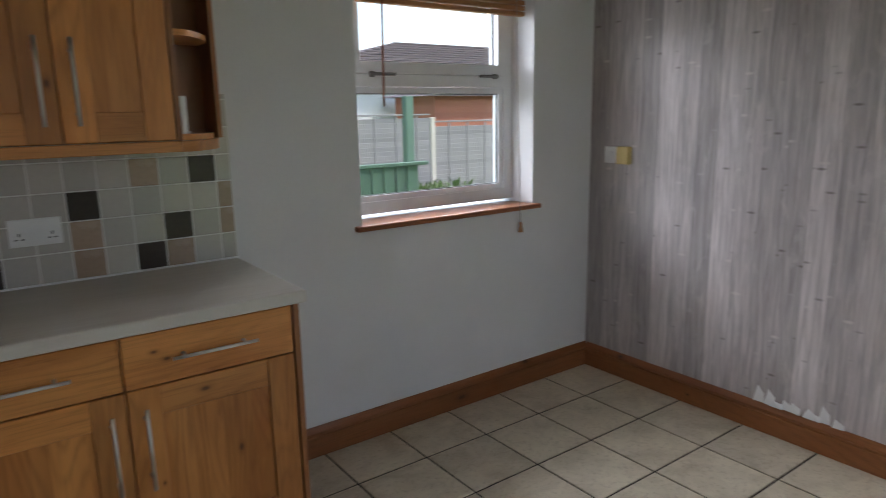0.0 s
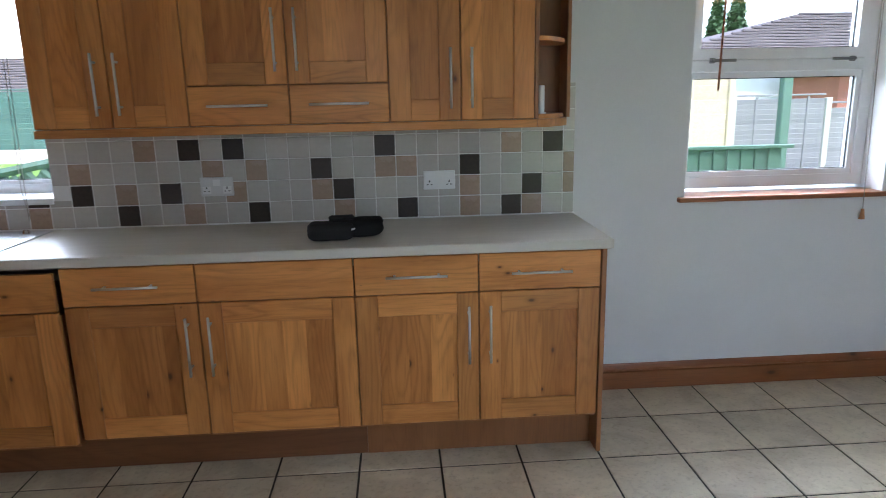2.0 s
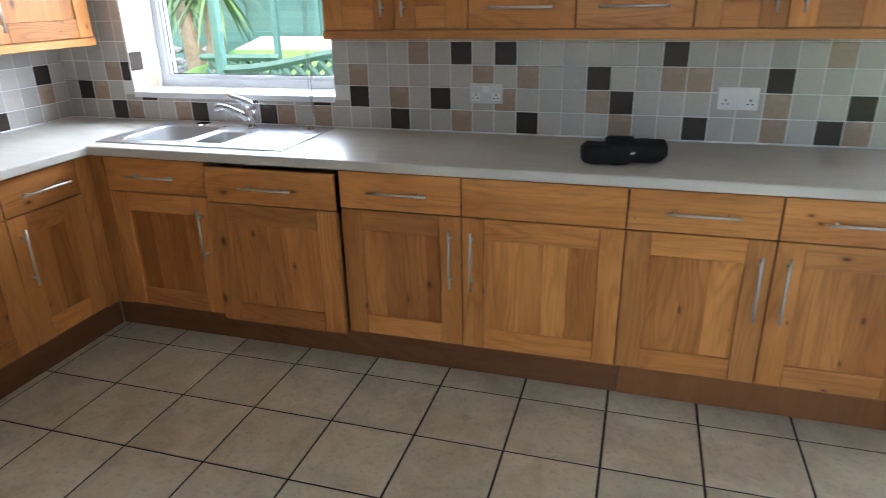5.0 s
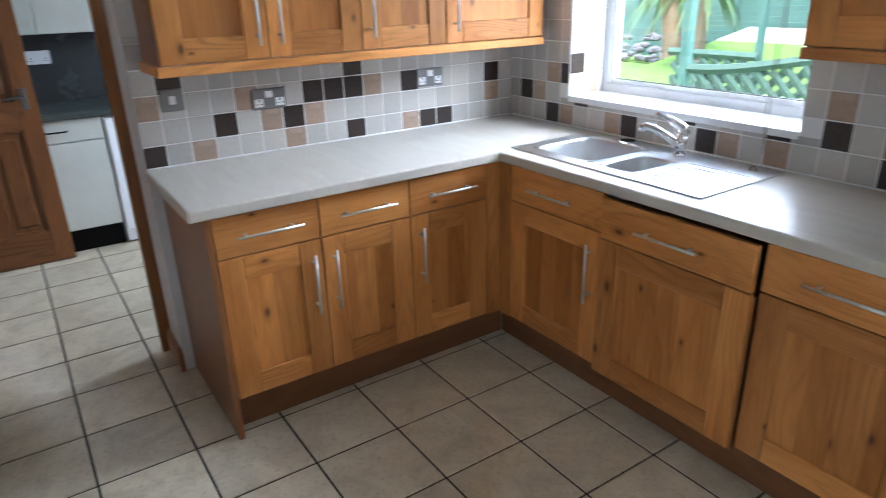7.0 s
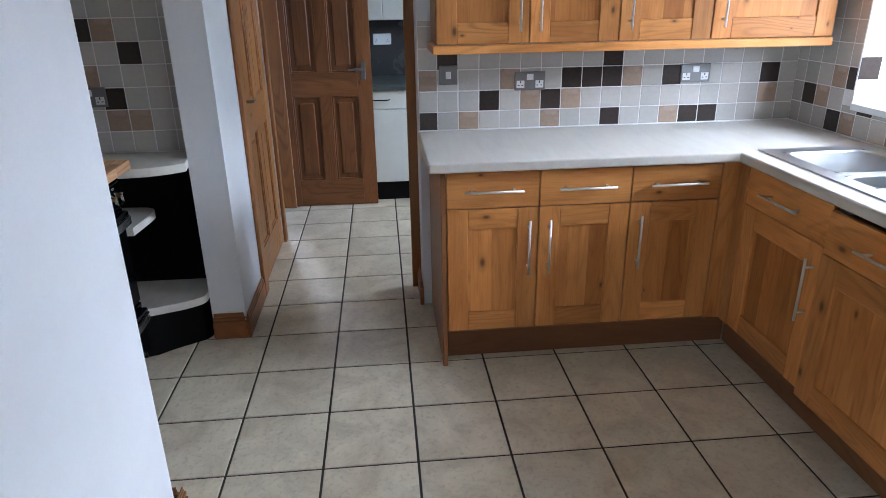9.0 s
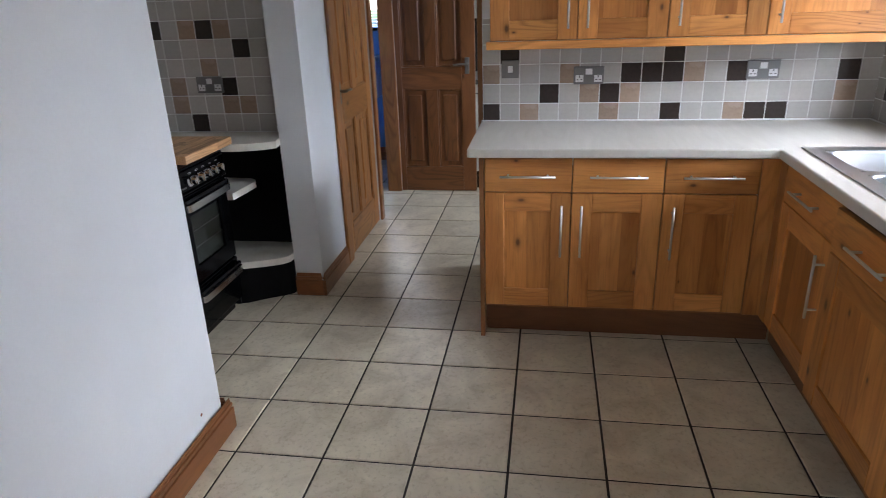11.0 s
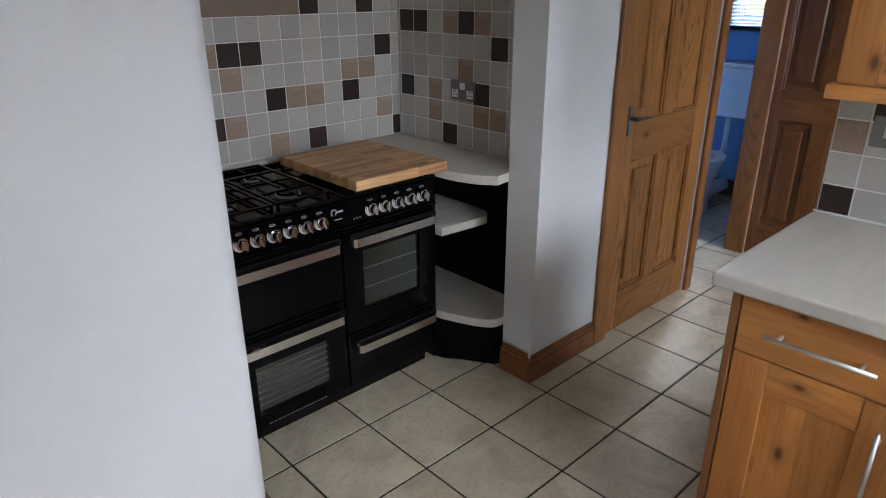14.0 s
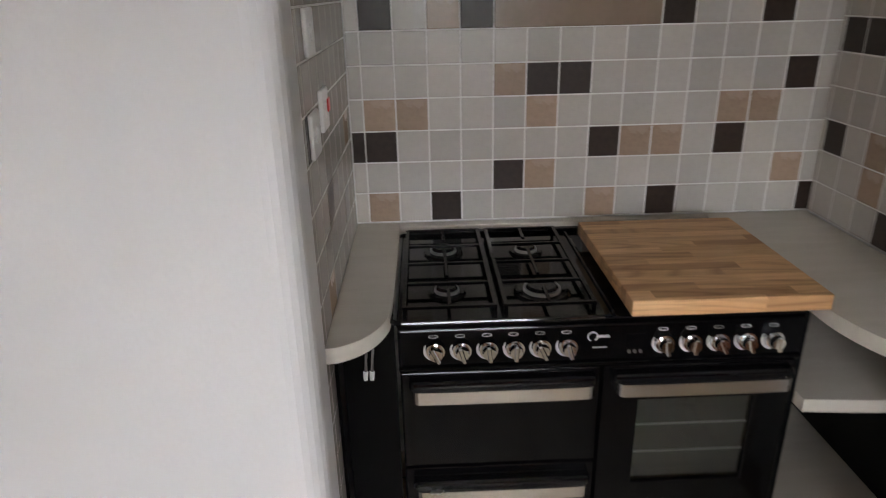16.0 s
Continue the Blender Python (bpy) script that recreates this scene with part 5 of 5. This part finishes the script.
def board_fence(name, x0, x1, y, z1, material, label, pitch=0.125, level=False, z0=-0.12, posts=1.85, cap=True, turn=0):
    f = thing(name, pose(x0, y, z0, 0, 0, turn), label, "fence")
    H, W = z1 - z0, x1 - x0
    if level:
        n = int(H / pitch)
        bmx = to_mesh("slat", box(0, W, -0.012, 0.006, 0, pitch * 1.08, 0.003), material)
        for i in range(n):
            part("slat", bmx, "", f, "", (0, 0, i * pitch), turn=pose(0, 0, 0, 4, 0, 0))
    else:
        n = int(W / pitch)
        bmx = to_mesh("board", box(0, pitch * 1.04, -0.012, 0.008, 0, H, 0.005), material)
        for i in range(n):
            part("board", bmx, "", f, "", (i * pitch, 0, 0), turn=pose(0, 0, 0, 0, 0, 9))
    if level and material == "fence_grey":
        bat, q = to_mesh("batten", box(-0.02, 0.02, -0.034, -0.014, 0.02, H - 0.01, 0.003), material), 0.42
        while q < W - 0.1:
            part("batten", bat, "", f, "", (q, 0, 0))
            q += 0.46
    if cap:
        part("capping", box(0, W, -0.03, 0.03, H, H + 0.03, 0.004), material, f)
    x = 0.0
    pm = to_mesh("post", box(-0.05, 0.05, -0.07, 0.03, 0, H + (0.1 if H > 1.2 else -0.01), 0.006), "concrete" if material == "fence_grey" else material)
    while x <= W + 0.01:
        part("post", pm, "", f, "", (x, 0, 0))
        x += posts
    return f


board_fence("garden_fence", 3.6, 5.85, 3.0, 0.985, "fence_bottle", "low green close-board fence outside the dining window", 0.12, posts=9.0)
board_fence("garden_fence", 8.25, 9.9, 8.7, 1.38, "fence_grey", "weathered grey lapped fence panel between concrete posts", 0.085, True, posts=1.7)
board_fence("garden_fence", 9.98, 15.0, 8.75, 1.24, "fence_grey", "weathered grey lapped fence panels between concrete posts", 0.085, True)
board_fence("garden_fence", 5.2, 8.18, 8.6, 2.0, "fence_cream", "cream-coloured horizontal slat fence", 0.24, True, cap=False, posts=2.95)
board_fence("garden_fence", -14.0, 2.5, 11.8, 1.8, "fence_green", "green lapped garden fence behind the lawn", 0.105, True)
solo("green_post", box(6.6, 6.7, 4.45, 4.55, -0.12, 1.62, 0.008), "fence_sage", IDENT, "painted green timber post in the garden", "post")
solo("green_post", box(-1.45, -1.37, 3.16, 3.24, -0.12, 2.3, 0.008), "fence_green", IDENT, "dark green timber post in the garden", "post")
solo("green_post", box(-1.98, -1.91, 5.1, 5.17, -0.12, 2.3, 0.008), "fence_green", IDENT, "dark green timber post in the garden", "post")


def lattice(x0, x1, y, label, top0, top1):
    """A trellis panel with a bowed top rail and diagonal laths."""
    t = thing("trellis_panel", pose(x0, y, 0), label, "trellis")
    W, n = x1 - x0, 24
    top = lambda x: top0 + (top1 - top0) * (0.5 - 0.5 * math.cos(math.pi * min(max(x / (W * 0.62), 0), 1)))
    part("top_rail", tube([(W * i / n, 0, top(W * i / n)) for i in range(n + 1)], 0.042, 6), "fence_sage", t)
    part("bottom_rail", box(0, W, -0.02, 0.02, -0.1, -0.05, 0.004), "fence_sage", t)
    s, i = 0.14, -12
    while i * s < W + 1.5:
        for sign, dy in ((1, 0.012), (-1, -0.012)):
            pts = [(i * s + sign * q / 30 * 1.25, -0.05 + q / 30 * 1.25) for q in range(31)]
            run = [(x, z) for x, z in pts if 0.02 < x < W - 0.02 and z < top(x)]
            if len(run) > 3:
                (xa, za), (xb, zb) = run[0], run[-1]
                lath = rod((xa, 0, za), (xb, 0, zb), 0.031, 4)
                bmesh.ops.scale(lath, vec=(1, 0.3, 1), verts=lath.verts)
                part("lath", lath, "fence_sage", t, "", (0, dy, 0))
        i += 1
    return t


lattice(-1.37, 1.3, 3.2, "sage green trellis panel with a bowed top", 0.87, 1.07)
lattice(-2.5, -1.5, 4.4, "pale green low trellis panel", 0.86, 0.86)
# raised bed of pale stones before the far fence
rb = bmesh.new()
for i in range(70):
    x, zz = random.uniform(-9.5, -6.3), random.random()
    own = bmesh.new()
    bmesh.ops.create_icosphere(own, subdivisions=1, radius=random.uniform(0.06, 0.15))
    for v in own.verts:
        v.co *= random.uniform(0.8, 1.15)
        v.co.z *= 0.6
    bmesh.ops.translate(own, vec=(x, 11.3 - zz * 1.0, -0.05 + 0.45 * (1 - zz)), verts=own.verts)
    join(rb, own)
solo("rockery", rb, "rock_grey", IDENT, "bank of pale stones before the green fence", "rockery", kind="stuff")


def bank(name, material, section, label, category):
    """A sloping strip of the garden: a section of (y, z) drawn out along x."""
    me = profile_run(section, 8.7)
    return solo(name, me, material, pose(-6.2, 0, 0), label, category, kind="structure")


bank("lawn_bank", "ground_grass", [(6.2, -0.2), (6.2, -0.118), (8.5, 0.1), (10.6, 0.42), (10.6, -0.2)], "mown grass bank rising to the far fence", "lawn")
bank("paving", "paving_pale", [(10.602, -0.2), (10.602, 0.43), (11.7, 0.62), (11.7, -0.2)], "pale sunlit paving along the far fence", "paving")


weeds = bmesh.new()
for _ in range(160):
    x, y, h, a = random.uniform(8.4, 10.4), random.uniform(8.0, 8.55), random.uniform(0.12, 0.36), random.uniform(0, 6.283)
    d, w = Vector((math.cos(a), math.sin(a), 0)), random.uniform(0.012, 0.03)
    side, base = Vector((-d.y, d.x, 0)) * w, Vector((x, y, -0.13))
    weeds.faces.new([weeds.verts.new(q) for q in (base - side, base + side, base + d * h * 0.3 + Vector((0, 0, h * 0.7)) + side, base + d * h * 0.55 + Vector((0, 0, h)), base + d * h * 0.3 + Vector((0, 0, h * 0.7)) - side)])
solo("weeds", weeds, "leaf", IDENT, "straggling green weeds at the foot of the grey fence", "weeds", kind="stuff")


def palm(x, y, h, lean, label):
    t = thing("palm_tree", pose(x, y, -0.12), label, "tree")
    n = 9
    part("trunk", tube([(lean * (i / n) ** 1.5, 0, h * i / n) for i in range(n + 1)], [0.2 - 0.07 * i / n + (0.012 if i % 2 else 0) for i in range(n + 1)], 12), "bark", t)
    bm = bmesh.new()
    for i in range(110):
        a, up = random.uniform(0, 2 * math.pi), random.uniform(-0.7, 1.1)
        L, w = random.uniform(0.7, 1.15), 0.028
        d, s = Vector((math.cos(a), math.sin(a), 0)), Vector((-math.sin(a), math.cos(a), 0))
        pts = [Vector((lean, 0, h)) + d * L * q * math.cos(up * 0.7) + Vector((0, 0, L * (math.sin(up) * q - 0.5 * q * q))) for q in (0, 0.35, 0.7, 1.0)]
        ws = (w, w * 1.2, w * 0.8, 0.003)
        vs = [(bm.verts.new(p - s * b), bm.verts.new(p + s * b)) for p, b in zip(pts, ws)]
        for (a0, b0), (a1, b1) in zip(vs, vs[1:]):
            bm.faces.new((a0, b0, b1, a1))
    part("crown", bm, "leaf", t)


palm(-6.3, 9.4, 1.75, -0.25, "garden palm with a ringed trunk and spiky green leaves")
palm(-5.2, 8.5, 1.9, 0.1, "second garden palm with a slender trunk")


def conifer(x, y, h, r, label):
    t = thing("conifer_tree", pose(x, y, -0.12), label, "tree")
    part("trunk", rod((0, 0, 0), (0, 0, h * 0.95), 0.16, 10, 0.02), "bark", t)
    bm = bmesh.new()
    for i in range(1500):
        q = random.random() ** 0.8
        z = h * (0.12 + 0.88 * q)
        a, rad = random.uniform(0, 6.283), r * (1 - q) * random.uniform(0.35, 1.1) + 0.05
        p = Vector((rad * math.cos(a), rad * math.sin(a), z - 0.3 * rad))
        u = Vector((random.gauss(0, 1), random.gauss(0, 1), random.gauss(0, 0.6))).normalized() * random.uniform(0.12, 0.26)
        w = u.cross(Vector((random.gauss(0, 1), random.gauss(0, 1), 1))).normalized() * 0.09
        bm.faces.new([bm.verts.new(p + e) for e in (-u - w, u * 0.6 - w, u + w, -u * 0.6 + w)])
    part("crown", bm, "leaf_dark", t)


conifer(18.2, 30.0, 6.3, 1.1, "dark green conifer beyond the roofs")
conifer(19.5, 30.6, 6.9, 1.2, "dark green conifer beyond the roofs")


def house(x0, x1, y0, y1, eave, ridge, wall, label, hip):
    t = thing("house", pose(0, 0, -0.12), label, "house")
    if wall == "clad_red":
        cm = to_mesh("cladding_board", box(x0, x1, y0 - 0.03, y0, 0, 0.16, 0.004), wall)
        for i in range(int(eave / 0.155)):
            part("cladding_board", cm, "", t, "", (0, 0, i * 0.155), turn=pose(0, 0, 0, 0, 0, 0))
    part("wall", box(x0 + 0.01, x1 - 0.01, y0 + 0.001, y1, 0, eave), wall, t)
    ym, o = (y0 + y1) / 2, 0.35
    bm = bmesh.new()
    c = [bm.verts.new(v) for v in ((x0 - o, y0 - o, eave), (x1 + o, y0 - o, eave), (x1 + o, y1 + o, eave), (x0 - o, y1 + o, eave), (x0 + hip, ym, ridge), (x1 - hip, ym, ridge))]
    for f in ((0, 1, 5, 4), (2, 3, 4, 5), (3, 0, 4), (1, 2, 5), (3, 2, 1, 0)):
        bm.faces.new([c[i] for i in f])
    roof = part("roof", bm, "roof_tile", t)
    rows = int((ym - y0) / 0.19)
    for i in range(rows):
        q = (i + 0.5) / rows
        y, z = y0 - o + (ym - y0 + o) * q, eave + (ridge - eave) * q
        part("tile_course", box(x0 - o + (hip + o) * q + 0.1, x1 + o - (hip + o) * q - 0.1, y - 0.05, y + 0.05, z, z + 0.045), "roof_tile", roof)
    if wall != "clad_red":
        part("fascia", box(x0 - o, x1 + o, y0 - o - 0.03, y0 - o, eave - 0.16, eave + 0.02), "fascia_blue", t)
    return t


house(8.8, 30.0, 14.0, 20.0, 2.4, 3.8, "render_pale", "pale rendered bungalow with a dark tiled hipped roof", 5.6)
house(-17.0, -8.6, 24.0, 30.0, 2.0, 3.6, "render_pale", "pale neighbouring bungalow beyond the green fence", 2.5)
house(12.1, 17.0, 11.6, 13.4, 1.95, 2.15, "clad_red", "low reddish timber-clad outbuilding behind the fence", 0.6)

# ---------------------------------------------------------------- wall tiles
PITCH = 0.0955


def small_tile(w, h):
    """A glazed tile with softened edges, front at y = -0.008, lower left corner at the origin."""
    bm = bmesh.new()
    a = [bm.verts.new(v) for v in ((0, 0, 0), (w, 0, 0), (w, 0, h), (0, 0, h))]
    b = [bm.verts.new(v) for v in ((0, -0.0065, 0), (w, -0.0065, 0), (w, -0.0065, h), (0, -0.0065, h))]
    e = min(0.0025, w / 4, h / 4)
    c = [bm.verts.new(v) for v in ((e, -0.008, e), (w - e, -0.008, e), (w - e, -0.008, h - e), (e, -0.008, h - e))]
    for lo, hi in ((a, b), (b, c)):
        for i in range(4):
            bm.faces.new((lo[i], lo[(i + 1) % 4], hi[(i + 1) % 4], hi[i]))
    bm.faces.new(c)
    bmesh.ops.recalc_face_normals(bm, faces=bm.faces)
    return bm


TILES = {}


def tile_mesh(w, h, material):
    key = (round(w, 4), round(h, 4), material)
    if key not in TILES:
        TILES[key] = to_mesh("wall_tile", small_tile(w, h), material)
    return TILES[key]


def tile_wall(name, m, u0, u1, z0, z1, first, pu, pz, dark, tan, label, skip=None):
    """A field of tiles on a pale bed; first is where column 0 begins along the wall."""
    J = 0.003
    bed_u = [u0, skip[0], skip[1], u1] if skip else [u0, u1]
    bed_z = [z0, skip[2], z1] if skip else [z0, z1]
    bed = solo(name, slab(bed_u, bed_z, lambda u, v: not (skip and in_rect(u, v, skip)), -0.0069, 0.0, "xzy"), "grout_pale", m, label, "wall tiles", kind="structure")
    lo, hi = math.floor((u0 - first) / pu), math.ceil((u1 - first) / pu)
    for k in range(lo, hi):
        a, b = max(first + k * pu, u0) + J / 2, min(first + (k + 1) * pu, u1) - J / 2
        for r in range(math.ceil((z1 - z0) / pz)):
            c, d = z0 + r * pz + J / 2, min(z0 + (r + 1) * pz, z1) - J / 2
            aa, bb, dd = a, b, d
            if skip and d > skip[2] and b > skip[0] and a < skip[1]:
                if c < skip[2] - 0.02:
                    dd = skip[2] - J / 2
                elif a < skip[0] - 0.02:
                    bb = skip[0] - J / 2
                elif b > skip[1] + 0.02:
                    aa = skip[1] + J / 2
                else:
                    continue
            if bb - aa < 0.006 or dd - c < 0.006:
                continue
            mat = "tile_dark" if (r, k) in dark else "tile_tan" if (r, k) in tan else "tile_pale"
            part("wall_tile", tile_mesh(bb - aa, dd - c, mat), "", bed, "", (aa, 0, c))
    return bed


N_DARK = {(3, 0), (3, 2), (3, 9), (3, 17), (2, 6), (2, 13), (1, -5), (1, -1), (1, 7), (1, 16), (0, -3), (0, 3), (0, 10), (0, 15), (0, -10), (1, -11), (1, -7), (1, -21), (0, -19), (2, -18), (0, -14), (1, -17)}
N_TAN = {(3, -2), (3, 15), (2, -5), (2, 1), (2, 3), (2, 9), (2, 10), (1, 18), (2, 18), (1, -3), (1, 2), (1, 6), (1, 13), (0, 0), (0, 7), (0, 13), (0, 16), (0, -9), (0, -7), (1, -20), (0, -15), (2, -19), (0, -18)}
tile_wall("tiles_north", pose(0, NORTH, 0), WEST + 0.009, 3.326, TOP + 0.003, UZ + 0.15, 1.533, 0.0966, 0.096, N_DARK, N_TAN, "small square cream tiles with scattered dark brown and tan ones", (W1[0], W1[1], W1[2], 3.0))
W_DARK = {(3, 1), (0, 0), (1, 3), (1, 6), (3, 9), (2, 7), (2, 8), (2, 9), (2, 12), (0, 9), (0, 13), (0, 14), (2, 17)}
W_TAN = {(2, 0), (2, 4), (0, 2), (1, 5), (1, 7), (0, 6), (2, 10), (0, 12), (1, 17)}
tile_wall("tiles_west", pose(WEST, 0, 0, 0, 0, 90), -1.214, NORTH - 0.0005, TOP - 0.008, UZ + 0.05, -1.2245, 0.0982, 0.0962, W_DARK, W_TAN, "small square cream tiles with dark brown and tan ones above the short run")
S_DARK = {(6, 5), (6, 2), (6, -4), (6, -7), (4, 0), (4, -1), (4, -8), (2, -2), (2, -6), (2, 6), (2, 5), (1, 1), (0, 3), (0, -4), (0, -9)}
S_TAN = {(6, 3), (4, 1), (3, 0), (3, 5), (3, 4), (3, -6), (3, -7), (2, -3), (2, -4), (1, 0), (1, -8), (0, 5), (0, -2)}
tile_wall("tiles_recess_back", pose(0, BACK, 0, 0, 0, 180), -SIDE + 0.009, -NICHE - 0.0005, RT + 0.002, 1.85, -(0.29 + 0.0945), 0.0945, 0.0935, {(r, -k) for r, k in S_DARK}, {(r, -k) for r, k in S_TAN}, "small square cream tiles with dark brown and tan ones behind the cooker")
solo("tile_panel", box(0.009, 0.477, BACK, BACK + 0.0105, RT + 0.564, 1.848, 0.002), "tile_plain_tan", IDENT, "large plain tan glazed tile panel above the cooker", "tile panel")
A_DARK = {(5, 0), (5, 1), (5, 4), (4, 6), (2, 0), (2, 5), (0, 3)}
A_TAN = {(5, 3), (5, 5), (3, 4), (2, 2), (1, 2), (1, 5), (1, 6)}
tile_wall("tiles_recess_west", pose(NICHE, 0, 0, 0, 0, 90), BACK + 0.0085, PILLAR_S - 0.0005, RT + 0.002, 1.85, -3.078, 0.0958, 0.0955, A_DARK, A_TAN, "small square cream tiles beside the pillar")
solo("tile_trim", box(SIDE - 0.014, SIDE - 0.001, SOUTH - 0.128, SOUTH - 0.1155, 0.14, 1.85, 0.003, 2), "plastic_ivory", IDENT, "ivory plastic edging strip beside the recess tiles", "tile trim", kind="structure")
tile_wall("tiles_recess_east", pose(SIDE, 0, 0, 0, 0, -90), -SOUTH + 0.13, -BACK - 0.0085, 0.3, 1.85, -SOUTH + 0.13, 0.0945, 0.0935, {(3, 5), (8, 4), (7, 7), (10, 2)}, {(5, 6), (6, 3), (9, 8)}, "small square cream tiles on the side of the recess")

tile_wall("tiles_reveal", pose(W1[0], 0, 0, 0, 0, 90), NORTH - 0.008, 0.848, W1[2] + 0.013, 2.09, NORTH - 0.008, 0.0966, 0.096, {(1, 0)}, {(0, 1), (3, 1)}, "small square tiles lining the reveal of the sink window")

# ---------------------------------------------------------------- floor tiles
floor = structure("floor", slab([-5.0, 3.15, 5.585], [-5.15, -2.25, 0.93], lambda u, v: u < 3.15 or v > -2.25, -0.12, -0.004), "grout_floor", "dark grout bed under the beige floor tiles", "floor")


def floor_tile():
    w, e = P - 0.009, 0.004
    bm = bmesh.new()
    a = [bm.verts.new(v) for v in ((0, 0, -0.004), (w, 0, -0.004), (w, w, -0.004), (0, w, -0.004))]
    b = [bm.verts.new(v) for v in ((0, 0, -0.0015), (w, 0, -0.0015), (w, w, -0.0015), (0, w, -0.0015))]
    c = [bm.verts.new(v) for v in ((e, e, 0), (w - e, e, 0), (w - e, w - e, 0), (e, w - e, 0))]
    for lo, hi in ((a, b), (b, c)):
        for i in range(4):
            bm.faces.new((lo[i], lo[(i + 1) % 4], hi[(i + 1) % 4], hi[i]))
    bm.faces.new(c)
    return to_mesh("floor_tile", bm, "floor_tile")


FT = floor_tile()
AREAS = ((WEST, EAST, SOUTH, NORTH), (NICHE, STUB, BACK, SOUTH), (-2.6, -0.3, -2.1, -0.9), (1.9, 3.0, -2.9, SOUTH), (-3.9, -1.6, -3.6, -2.05))
for i in range(-15, 17):
    for j in range(-3, 13):
        x, y = i * P + 0.0045, -j * P + 0.0045
        if any(a - P < x < b and c - P < y < d for a, b, c, d in AREAS):
            part("floor_tile", FT, "", floor, "", (x, y, 0.0))
